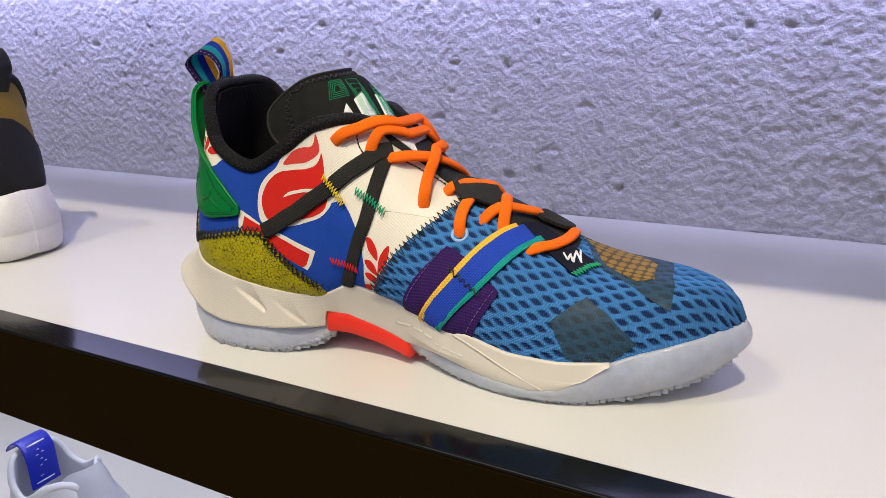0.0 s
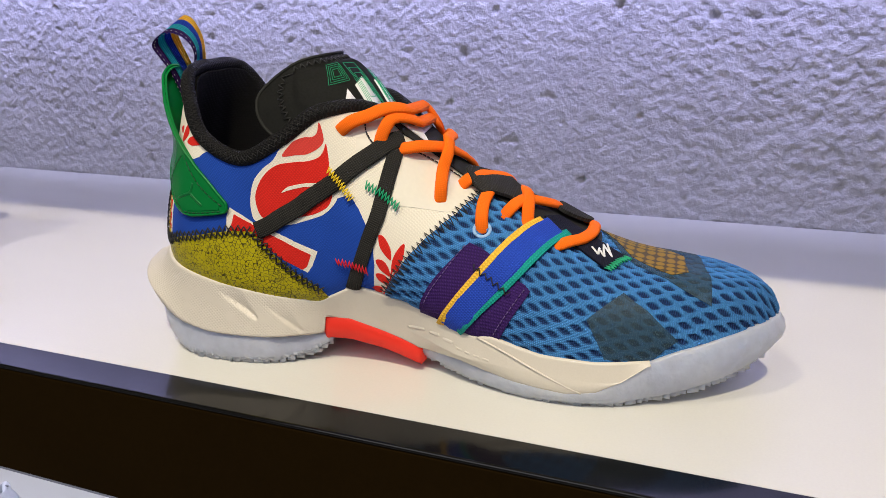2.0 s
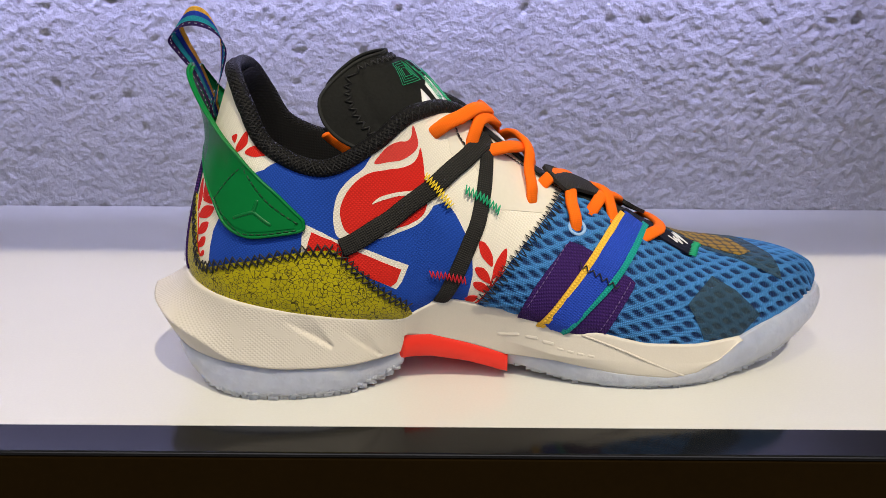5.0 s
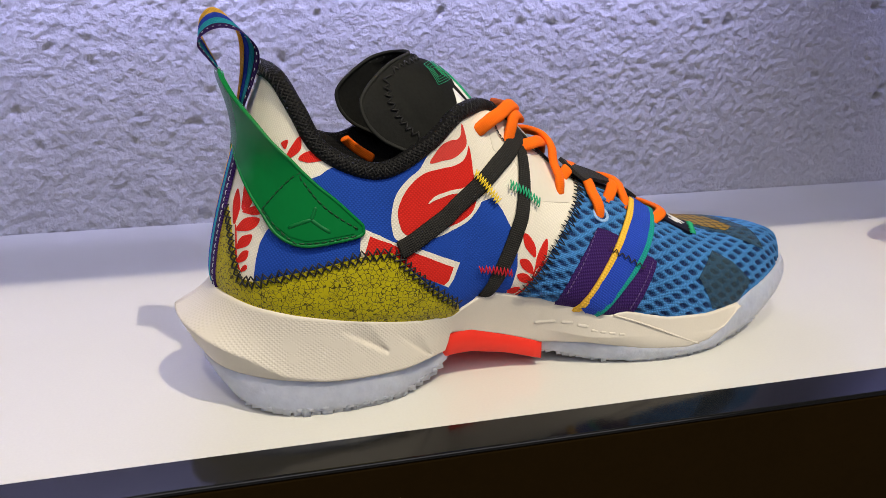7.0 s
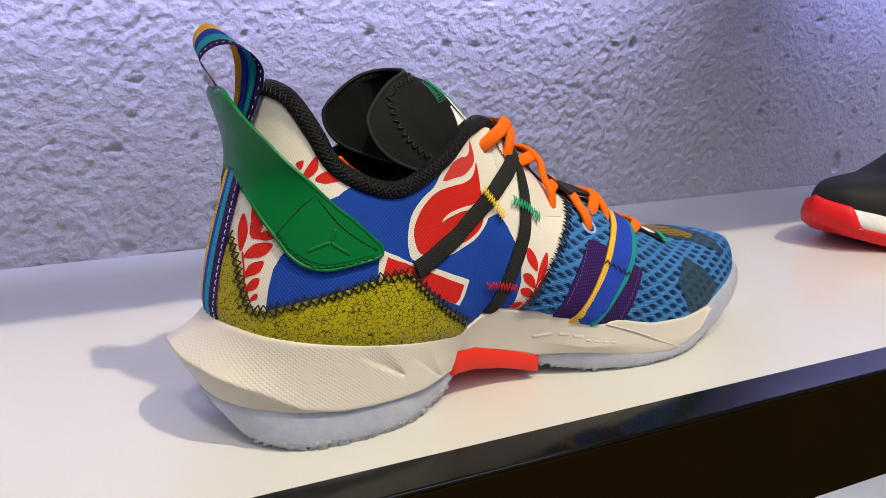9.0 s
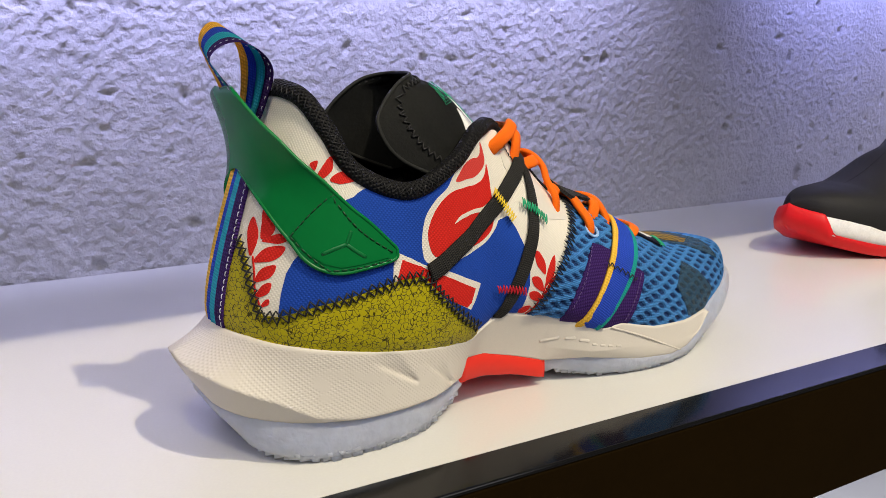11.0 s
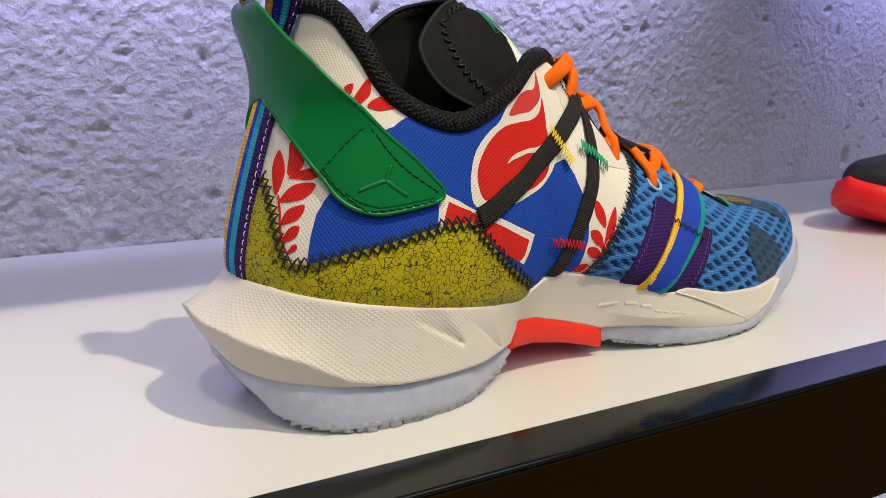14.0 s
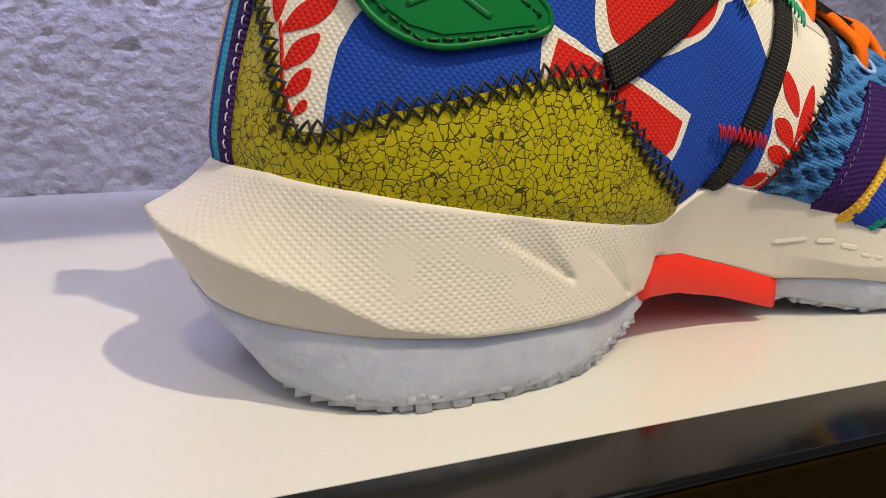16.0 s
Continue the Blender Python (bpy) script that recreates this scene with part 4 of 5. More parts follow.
patch("box_print", [(4.7, 0.513), (5.05, 0.481), (5.21, 0.455), (5.5, 0.415), (5.9, 0.346), (6.32, 0.278), (6.19, 0.24), (6.07, 0.234), (5.66, 0.30), (5.3, 0.38), (4.9, 0.41), (4.57, 0.43)], 0.30, RED, box, "red box print", soft=False, thick=0.2)
LEAF_SETS = [
    [(1.28, 0.492), (1.49, 0.471), (1.61, 0.445), (1.57, 0.41), (1.48, 0.395), (1.32, 0.421), (1.19, 0.46)], [(1.58, 0.513), (1.9, 0.50), (2.07, 0.476), (1.97, 0.45), (1.71, 0.442), (1.63, 0.479)],
    [(1.76, 0.435), (1.97, 0.451), (2.23, 0.465), (2.42, 0.456), (2.22, 0.439)], [(1.64, 0.385), (1.82, 0.412), (2.1, 0.429), (2.39, 0.436), (2.33, 0.41), (2.11, 0.389), (1.74, 0.38)],
    [(1.81, 0.328), (1.88, 0.359), (2.1, 0.377), (2.27, 0.382), (2.24, 0.356), (2.08, 0.337)], [(1.91, 0.283), (2.01, 0.315), (2.13, 0.33), (2.25, 0.331), (2.23, 0.306), (2.09, 0.29)],
    [(2.1, 0.256), (2.17, 0.28), (2.26, 0.286), (2.27, 0.27)],
    [(7.92, 0.306), (8.0, 0.312), (8.08, 0.295), (8.12, 0.27), (8.09, 0.236), (8.0, 0.246), (7.92, 0.27)], [(8.35, 0.32), (8.32, 0.269), (8.23, 0.228), (8.08, 0.195), (8.08, 0.213), (8.16, 0.255)],
    [(7.79, 0.222), (7.93, 0.225), (8.01, 0.206), (8.01, 0.176), (7.89, 0.184), (7.81, 0.199)], [(7.72, 0.172), (7.86, 0.176), (7.96, 0.162), (7.94, 0.143), (7.83, 0.143), (7.74, 0.153)],
    [(8.34, 0.252), (8.33, 0.235), (8.18, 0.19), (7.98, 0.15), (8.13, 0.2)], [(8.28, 0.195), (8.1, 0.165), (7.88, 0.125), (8.08, 0.15)], [(7.62, 0.123), (7.5, 0.105), (7.67, 0.098), (7.76, 0.123)],
    [(3.2, 0.80), (3.26, 0.75), (3.1, 0.693), (2.9, 0.656), (2.85, 0.666), (2.95, 0.71)], [(3.2, 0.693), (3.44, 0.765), (3.74, 0.84), (3.93, 0.83), (3.6, 0.742), (3.37, 0.704)], [(2.82, 0.72), (2.62, 0.688), (2.78, 0.68)]]
for leaf in LEAF_SETS:
    patch("leaf_print", leaf, 0.2, RED, shoe, space=1.3, thick=0.2)
ribbon("leaf_stem", [(8.1, 0.215), (8.0, 0.165), (7.86, 0.125), (7.7, 0.09)], 0.8, 0.3, RED, shoe, lift=0.12, per=6)
ribbon("leaf_stem", [(2.08, 0.262), (1.85, 0.31), (1.73, 0.354), (1.57, 0.396)], 0.9, 0.3, RED, shoe, lift=0.12, per=6)
patch("smooth_overlay", [(7.6, 0.76), (7.62, 0.62), (7.78, 0.56), (8.03, 0.593), (8.2, 0.5), (8.3, 0.45), (8.57, 0.5), (8.9, 0.57), (9.1, 0.68), (9.25, 0.82), (8.85, 0.867), (8.45, 0.83), (8.11, 0.871), (7.85, 0.86)], 0.22, SMOOTH_CREAM, shoe, "smooth cream eyestay overlay", soft=False, thick=0.3, space=1.5)
dashes("eyestay_seam", [(7.78, 0.84), (7.8, 0.72), (7.95, 0.66), (8.12, 0.70)], 1.5, 0.4, THREAD_BLACK, shoe, 0.8)
dashes("eyestay_seam", [(8.3, 0.735), (8.6, 0.80), (8.9, 0.835), (9.26, 0.82)], 1.5, 0.4, THREAD_BLACK, shoe, 0.8)
MUSTARD_TOP = [(0.97, 0.436), (1.33, 0.395), (1.65, 0.341), (1.93, 0.281), (2.19, 0.233), (2.51, 0.237), (2.86, 0.266), (3.49, 0.322), (4.17, 0.393), (4.67, 0.434), (5.07, 0.442), (5.17, 0.414), (5.39, 0.355), (5.81, 0.246), (6.43, 0.12)]
patch("heel_overlay", MUSTARD_TOP + [(6.6, 0.03), (6, 0.02), (5, 0.02), (4, 0.02), (3, 0.02), (2, 0.02), (0.95, 0.02), (0.86, 0.261), (0.89, 0.37)], 0.85, MUSTARD_SKIN, shoe, "olive crackled heel overlay", soft=False, thick=0.9)
patch("heel_overlay", [(-k, v) for k, v in MUSTARD_TOP] + [(-6.6, 0.03), (-5, 0.02), (-3, 0.02), (-0.95, 0.02), (-0.86, 0.261)], 0.85, MUSTARD_SKIN, shoe, "olive crackled heel overlay", soft=False, thick=0.9, space=5)
stitches("overlay_seam", MUSTARD_TOP[:5], 4.4, 2.9, THREAD_BLACK, shoe, 1.15, 0.36, True)
stitches("overlay_seam", MUSTARD_TOP[4:11], 4.8, 3.0, THREAD_BLACK, shoe, 1.15, 0.36, True)
stitches("overlay_seam", MUSTARD_TOP[10:], 4.4, 2.8, THREAD_BLACK, shoe, 1.15, 0.36, True)
stitches("vamp_seam", [(k + 0.02, v) for v, k in VAMP_EDGE[1:7]], 6.0, 1.25, THREAD_BLACK, shoe, 1.0, 0.26)

# ---- crossing straps, their bar tacks ----
ribbon("cross_strap", [(8.3, 0.79), (8.0, 0.635), (7.62, 0.55), (7.0, 0.485), (6.35, 0.48), (5.75, 0.473), (5.2, 0.447)], 7.8, 1.4, RIB, shoe, "black ribbed diagonal strap", lift=1.3, taper=False)
ribbon("cross_strap", [(8.25, 0.70), (8.2, 0.6), (8.11, 0.487), (7.96, 0.379), (7.76, 0.303), (7.48, 0.214), (7.1, 0.10)], 6.6, 1.2, RIB, shoe, "black ribbed downward strap", lift=0.9, taper=False)
stitches("bar_tack", [(7.0, 0.55), (7.48, 0.42)], 3.4, 0.75, THREAD_YELLOW, shoe, 2.2, 0.26, lean=0.3)
stitches("bar_tack", [(7.78, 0.477), (8.30, 0.445)], 4.0, 0.8, THREAD_GREEN, shoe, 1.9, 0.28, lean=0.4)
stitches("bar_tack", [(6.92, 0.214), (7.62, 0.184)], 3.6, 0.8, THREAD_RED, shoe, 1.9, 0.28, lean=0.4)

# ---- purple patch, striped band ----
patch("purple_patch", [(9.26, 0.473), (9.45, 0.468), (9.62, 0.45), (9.9, 0.375), (10.22, 0.365), (10.33, 0.345), (10.25, 0.294), (9.75, 0.05), (8.89, 0.05), (8.36, 0.06), (8.52, 0.14)], 1.75, PURPLE_BAND, shoe, "dark purple woven patch", soft=False, thick=1.0)
dashes("patch_seam", [(9.2, 0.45), (8.88, 0.28), (8.58, 0.14)], 1.6, 0.6, THREAD_PURPLE, shoe, 1.95, 0.22)
dashes("patch_seam", [(10.22, 0.34), (9.98, 0.22), (9.7, 0.09)], 1.6, 0.6, THREAD_PURPLE, shoe, 1.95, 0.22)
BAND_L = [(10.22, 0.80), (10.06, 0.703), (9.75, 0.521), (9.41, 0.351), (9.04, 0.191), (8.80, 0.10), (8.68, 0.06)]
BAND_R = [(10.88, 0.85), (10.69, 0.732), (10.35, 0.511), (9.96, 0.321), (9.53, 0.181), (9.28, 0.10), (9.16, 0.06)]


def band_row(f):
    return [(a[0] + (b[0] - a[0]) * f, a[1] + (b[1] - a[1]) * f) for a, b in zip(BAND_L, BAND_R)]


ribbon("band_stripe", band_row(0.10), 3.4, 1.3, GOLD_BAND, shoe, "golden yellow band stripe", lift=2.35, taper=False, power=6)
ribbon("band_stripe", band_row(0.49), 11.0, 1.5, BLUE_BAND, shoe, "royal blue band stripe", lift=2.3, taper=False, power=5)
ribbon("band_stripe", band_row(0.89), 3.5, 1.3, TEAL_BAND, shoe, "teal band stripe", lift=2.35, taper=False, power=6)
stitches("band_tack", [(9.36, 0.37), (9.98, 0.29)], 2.4, 1.6, THREAD_BLACK, shoe, 3.5, 0.26, lean=0.3)

# ---- films on the forefoot ----
patch("toe_film", [(11.24, 1.18), (12.05, 1.295), (13.47, 1.19), (13.84, 0.807), (13.88, 0.42), (12.78, 0.74), (11.94, 0.88)], 1.45, FILM_GREY, shoe, "smoky film over the knit", soft=False, thick=0.3)
patch("toe_film", [(11.33, 1.16), (12.07, 1.27), (13.15, 1.046), (13.28, 0.86), (12.91, 0.79), (12.02, 0.93)], 1.65, FILM_GOLD, shoe, "amber dotted film on the toe", soft=False, thick=0.3)
patch("side_film", [(12.0, 0.536), (11.44, 0.285), (11.89, 0.07), (12.85, 0.06), (13.27, 0.148), (12.53, 0.412)], 1.45, FILM_GREY, shoe, "smoky film over the knit", soft=False, thick=0.3)

# ---- throat, tongue ----
patch("throat", [(7.95, 0.90), (8.3, 0.83), (8.7, 0.87), (9.2, 0.86), (9.7, 0.80), (10.2, 0.77), (10.8, 0.76), (11.3, 0.76), (11.45, 0.9), (11.35, 1.1), (10.8, 1.2), (10.2, 1.2), (9.6, 1.18), (9, 1.16), (8.6, 1.15), (8.35, 1.1)], 1.4, SUEDE, shoe, "black gusset under the laces", soft=False, thick=0.8)


def tongue_point(a, b, lift=0.0):
    """a across from -1 (outer edge) to 1, b up from 0 to 1."""
    f = abs(a)
    b = b * (0.66 + 0.34 * max(1 - f ** 7, 0.0) ** 0.5)
    cx, _, cz = curve_through([(146, 0, 101), (133, 0, 114), (120.5, 0, 128), (105.5, 0, 139.5)], 3 * b)
    ex, ey, ez = curve_through([(112, 27, 96), (86, 27, 107), (78.5, 25.5, 121), (87, 20, 136)], 3 * b)
    if a > 0:
        ey *= 1 - 0.3 * b
    g = f ** 2.3
    ang = f * math.pi / 2
    x, z = cx + (ex - cx) * g, cz + (ez - cz) * g
    y = math.copysign(ey * math.sin(ang) ** 0.9, a) if f > 1e-6 else 0.0
    n = Vector((0.75 * math.cos(ang), math.copysign(math.sin(ang), a) if f > 1e-6 else 0.0, 0.55 * math.cos(ang) + 0.25)).normalized()
    puff = 2.5 * max(0.0, 1 - f / 0.78) ** 0.3 * max(0.0, 1 - max(b - 0.80, 0) / 0.08) ** 0.5 if f < 0.78 and b < 0.88 else 0.0
    return Vector((x, y + 1.0 + 11 * b ** 1.5, z)) + n * (lift + puff)


def tongue_mesh():
    us, vs = [math.sin(math.pi / 2 * s) for s in steps(-1, 1, 100)], steps(0, 1, 44)
    bm = sheet(lambda a, b: tongue_point(a, b), us, vs, lambda a, b: (a * 0.04, b * 0.06))
    bmesh.ops.solidify(bm, geom=bm.faces[:], thickness=0.0032)
    return bm


tongue = part("tongue", tongue_mesh(), SUEDE, shoe, "padded black tongue curled at its edges")


def free_seam(name, pts, normals, wide, pitch, material, parent, thread=0.3):
    bm = bmesh.new()
    run, marks = 0.0, []
    for i in range(len(pts) - 1):
        run += (pts[i + 1] - pts[i]).length
        if run >= pitch:
            run = 0.0
            b = (pts[i + 1] - pts[i]).normalized().cross(normals[i]).normalized()
            marks.append((pts[i] + b * wide / 2 * (1 if len(marks) % 2 else -1), normals[i]))
    for (p, n), (q, m) in zip(marks, marks[1:]):
        sweep(bm, [p, (p + q) / 2 + n * 0.3, q], [n, n, m], thread * 2, thread * 2, 5, 2.0, False)
    return part(name, bm, material, parent)


rim = [tongue_point(-1, b) for b in steps(0.02, 0.985, 60)] + [tongue_point(math.sin(math.pi / 2 * s), 0.985) for s in steps(-0.97, 0.97, 160)] + [tongue_point(1, b) for b in steps(0.985, 0.02, 60)]
part("tongue_edge", sweep(bmesh.new(), rim, [Vector((0.3, 0.1, 1)).normalized()] * len(rim), 1.6, 1.6, 8, 2.0, True), SUEDE, tongue)
line = [(-0.87, b) for b in steps(0.05, 0.86, 400)] + [(a, 0.90) for a in steps(-0.84, 0.84, 500)]
free_seam("tongue_seam", [tongue_point(a, b, 0.4) for a, b in line], [(tongue_point(a, b, 1.0) - tongue_point(a, b)).normalized() for a, b in line], 2.8, 1.5, THREAD_GREY, tongue, 0.34)


def tongue_label(poly, lift, material, label):
    pts = straight(poly, 5)
    bm = bmesh.new()
    ring0 = [bm.verts.new(tongue_point(a, b, lift) * MM) for a, b in pts]
    ring1 = [bm.verts.new(tongue_point(a, b, lift - 0.5) * MM) for a, b in pts]
    ca, cb = sum(p[0] for p in poly) / len(poly), sum(p[1] for p in poly) / len(poly)
    mid = bm.verts.new(tongue_point(ca, cb, lift) * MM)
    n = len(pts)
    for i in range(n):
        bm.faces.new((ring0[i], ring0[(i + 1) % n], mid))
        bm.faces.new((ring0[i], ring1[i], ring1[(i + 1) % n], ring0[(i + 1) % n]))
    return part("tongue_mark", bm, material, tongue, label)


for poly in ([(-0.62, 0.30), (-0.36, 0.30), (-0.40, 0.58)], [(-0.31, 0.27), (-0.13, 0.25), (-0.15, 0.66), (-0.30, 0.60)], [(-0.04, 0.26), (0.12, 0.25), (0.13, 0.56), (0.02, 0.60)]):
    tongue_label(poly, 0.5, WHITE_PRINT, "white block of the tongue's emblem")


def tongue_threads():
    bm = bmesh.new()
    for s in range(4):
        for base in (((-0.52, 0.66), (-0.34, 0.66), (-0.32, 0.82), (-0.46, 0.82)), ((-0.28, 0.34), (-0.12, 0.32), (-0.10, 0.76), (-0.24, 0.78)), ((0.0, 0.34), (0.14, 0.34), (0.18, 0.64), (0.06, 0.68))):
            ca, cb = sum(p[0] for p in base) / 4, sum(p[1] for p in base) / 4
            f = 1.15 - 0.24 * s
            row = straight([(ca + (a - ca) * f, cb + (b - cb) * f) for a, b in base], 4)
            pts = [tongue_point(a, b, 0.75) for a, b in row + row[:1]]
            sweep(bm, pts, [(tongue_point(a, b, 1.5) - tongue_point(a, b, 0.5)).normalized() for a, b in row + row[:1]], 0.24, 0.24, 5, 2.0, False)
    return bm


part("tongue_threads", tongue_threads(), THREAD_GREEN, tongue, "green embroidered outlines")

patch("throat_mark", [(8.22, 0.90), (8.55, 0.90), (8.40, 1.03)], 1.9, WHITE_PRINT, shoe, "white triangle on the gusset", soft=False, thick=0.4)

# ---- laces ----
laces = [
    [(7.30, 0.715, -1), (7.5, 0.75, 3), (7.8, 0.795, 4.5), (8.02, 0.88, 6), (8.2, 0.98, 6.5), (8.36, 1.09, 5), (8.42, 1.22, 2), (8.45, 1.36, -4)],
    [(8.02, 0.64, -2), (8.06, 0.75, 3), (8.12, 0.84, 5), (8.28, 0.94, 5), (8.42, 1.05, 4), (8.48, 1.18, 1), (8.5, 1.3, -4)],
    [(8.28, 0.715, 0), (8.42, 0.765, 4), (8.58, 0.86, 4.5), (8.74, 1.0, 4), (8.92, 1.14, 2.5), (9.02, 1.28, -3)],
    [(8.80, 0.60, -1), (8.76, 0.66, 2.5), (8.73, 0.76, 3.5), (8.7, 0.86, 6.5), (8.64, 0.98, 7), (8.56, 1.12, 4), (8.5, 1.25, -2)],
    [(9.42, 0.555, -1), (9.38, 0.61, 2.5), (9.35, 0.70, 3), (9.37, 0.80, 3.5), (9.38, 0.89, 2.5), (9.36, 0.96, -1)],
    [(8.98, 0.78, -2), (9.04, 0.82, 3), (9.15, 0.90, 4), (9.3, 0.99, 4), (9.5, 1.1, 4), (9.65, 1.22, -2)],
    [(9.68, 0.70, -1), (9.78, 0.765, 3), (9.92, 0.86, 4.5), (10.15, 0.94, 4.5), (10.45, 1.06, 3.5), (10.6, 1.18, -1)],
    [(10.12, 0.70, -1), (10.03, 0.79, 3), (9.95, 0.88, 5.5), (9.84, 0.99, 4), (9.72, 1.12, 0)],
    [(10.64, 0.69, 0), (10.86, 0.75, 3), (11.08, 0.84, 3.5), (11.2, 0.98, 3.5), (11.15, 1.13, 3), (10.95, 1.2, -1)]]
lace_set = part("laces", sweep(bmesh.new(), *on_skin(laces[0], 10), 5.8, 3.0, 14, 2.6), LACE, shoe, "orange braided flat laces")
for row in laces[1:]:
    part("lace_run", sweep(bmesh.new(), *on_skin(row, 10), 5.5, 2.9, 14, 2.6), LACE, lace_set)
inner = [Vector(curve_through([(78, 12, 103), (81, 14, 100), (86, 16, 96), (92, 17, 92)], i / 6)) for i in range(19)]
part("lace_run", sweep(bmesh.new(), inner, [Vector((-0.6, -0.7, 0.4)).normalized()] * 19, 4.4, 2.4, 12, 2.6), LACE, lace_set)
hole_p, hole_n = at(9.41, 0.565, 1.0)
side_a = hole_n.orthogonal().normalized()
side_b = hole_n.cross(side_a)
ringpts = [hole_p + (side_a * math.cos(t) + side_b * math.sin(t)) * 3.4 for t in steps(0, 2 * math.pi, 28)]
part("eyelet", sweep(bmesh.new(), ringpts, [hole_n] * 29, 1.5, 0.9, 8, 2.0, False), surface("pale_blue_thread", (0.30, 0.50, 0.80), 0.6, 2500, 0.2, 0.4), shoe, "pale blue stitched eyelet")
patch("lace_keeper", [(8.95, 0.88), (9.24, 0.76), (9.45, 0.80), (9.95, 0.84), (10.0, 0.93), (9.7, 1.0), (9.5, 1.07), (9.2, 1.0)], 5.2, RIB, shoe, "black webbing lace keeper", thick=1.6)
patch("lace_keeper", [(10.42, 1.02), (10.6, 1.0), (11.05, 1.06), (11.1, 1.16), (10.8, 1.2), (10.45, 1.14)], 5.0, RIB, shoe, "black webbing lace keeper", thick=1.6)
tag = patch("tag", [(10.31, 0.86), (10.57, 0.99), (11.2, 0.97), (11.93, 0.88), (11.63, 0.68), (11.0, 0.77)], 2.4, NAVY_TAG, shoe, "black woven tag with a white mark", soft=False, thick=1.0)
for mark in ([(11.27, 0.825), (11.34, 0.80), (11.41, 0.775)], [(11.42, 0.83), (11.47, 0.80), (11.52, 0.78)], [(11.44, 0.91), (11.55, 0.855), (11.65, 0.81)], [(11.41, 0.775), (11.40, 0.81), (11.40, 0.85)], [(11.52, 0.78), (11.48, 0.84), (11.45, 0.91)], [(11.64, 0.81), (11.57, 0.87), (11.50, 0.94)]):
    ribbon("tag_mark", mark, 1.0, 0.4, WHITE_PRINT, tag, "white bar of the mark", lift=2.55, per=4)
stitches("tag_fringe", [(11.62, 0.67), (11.77, 0.78), (11.93, 0.88)], 3.4, 0.75, THREAD_GREEN, tag, 2.4, 0.3, lean=0.2)

# ---- heel: green tab, striped strip, pull loop ----
def fin(k, v):
    """The tab stands away from the heel towards its upper end."""
    f = min(max((v - 0.55) / 0.37, 0.0), 1.0)
    return 15.5 * f * f * (3 - 2 * f) * max(0.0, 1 - (abs(k) / 3.6) ** 3)


TAB_EDGE = [(0.1, 0.925), (0.3, 0.945), (0.62, 0.945), (0.95, 0.87), (1.35, 0.79), (1.8, 0.735), (2.4, 0.69), (3.2, 0.664), (4.01, 0.648), (4.5, 0.575), (4.58, 0.545), (4.5, 0.51), (3.9, 0.45), (3.52, 0.415), (3.16, 0.405), (2.83, 0.42), (2.44, 0.462), (1.64, 0.522), (0.9, 0.567), (0.3, 0.594)]
tab = patch("heel_tab", TAB_EDGE + [(-k, v) for k, v in reversed(TAB_EDGE)], 1.9, GREEN_GEL, shoe, "glossy green rubber heel tab", thick=2.2, rise=fin, space=1.8)
edge_path, edge_nor = [], []
for k, v in dense(TAB_EDGE, 8):
    p, n = at(k, v, 1.5)
    edge_path.append(p + Vector((n.x, n.y, 0)).normalized() * fin(k, v))
    edge_nor.append(n)
part("tab_edge", sweep(bmesh.new(), edge_path, edge_nor, 1.5, 1.5, 8, 2.0, True), GREEN_GEL, tab)
patch("tab_panel", [(3.25, 0.632), (2.52, 0.475), (2.85, 0.44), (3.2, 0.425), (3.52, 0.433), (4.42, 0.518), (4.44, 0.54)], 2.2, GREEN_GEL, tab, "raised green panel", soft=False, thick=0.5)
dashes("tab_seam", [(2.5, 0.468), (3.25, 0.636), (3.4, 0.63), (4.44, 0.545)], 2.0, 0.7, surface("dark_green_thread", (0.002, 0.06, 0.015), 0.5, 2500, 0.2, 0.3), tab, 2.2, 0.28)
dashes("tab_seam", [(2.5, 0.468), (3.16, 0.418), (3.5, 0.424), (4.44, 0.51)], 2.0, 0.7, surface("deep_green_thread", (0.002, 0.07, 0.018), 0.5, 2500, 0.2, 0.3), tab, 2.1, 0.28)
# Mark shares the tab's green; the emboss's shade is put into this darker copy
GREEN_SHADED = surface("shaded_green_rubber", (0.002, 0.15, 0.034), 0.3, 300, 0.05, 0.05)
mark = bmesh.new()
for arm in ([(3.62, 0.515), (3.72, 0.57)], [(3.62, 0.515), (3.15, 0.45)], [(3.62, 0.515), (4.0, 0.50)]):
    sweep(mark, *on_skin([arm[0], ((arm[0][0] + arm[1][0]) / 2, (arm[0][1] + arm[1][1]) / 2), arm[1]], 4, 2.3), 1.3, 0.4, 8, 2.4, True)
part("tab_mark", mark, GREEN_SHADED, tab, "plain three-armed mark on the green tab, its relief shade put into the colour")
for lo, hi, material, colour in ((0.46, 0.92, PURPLE_BAND, "dark purple"), (0.06, 0.46, CYAN_BAND, "cyan"), (-0.28, 0.06, BLUE_BAND, "blue"), (-0.66, -0.28, GOLD_BAND, "golden yellow")):
    patch("heel_strip", [(lo, 0.03), (hi, 0.03), (hi * 0.97, 0.3), (hi * 0.9, 0.62), (lo * 0.9, 0.62), (lo * 0.97, 0.3)], 1.7, material, shoe, colour + " stripe of the heel webbing", soft=False, thick=1.3, space=1.5)
dashes("strip_seam", [(0.86, 0.06), (0.84, 0.3), (0.8, 0.58)], 1.8, 0.9, THREAD_WHITE, shoe, 1.9, 0.22)
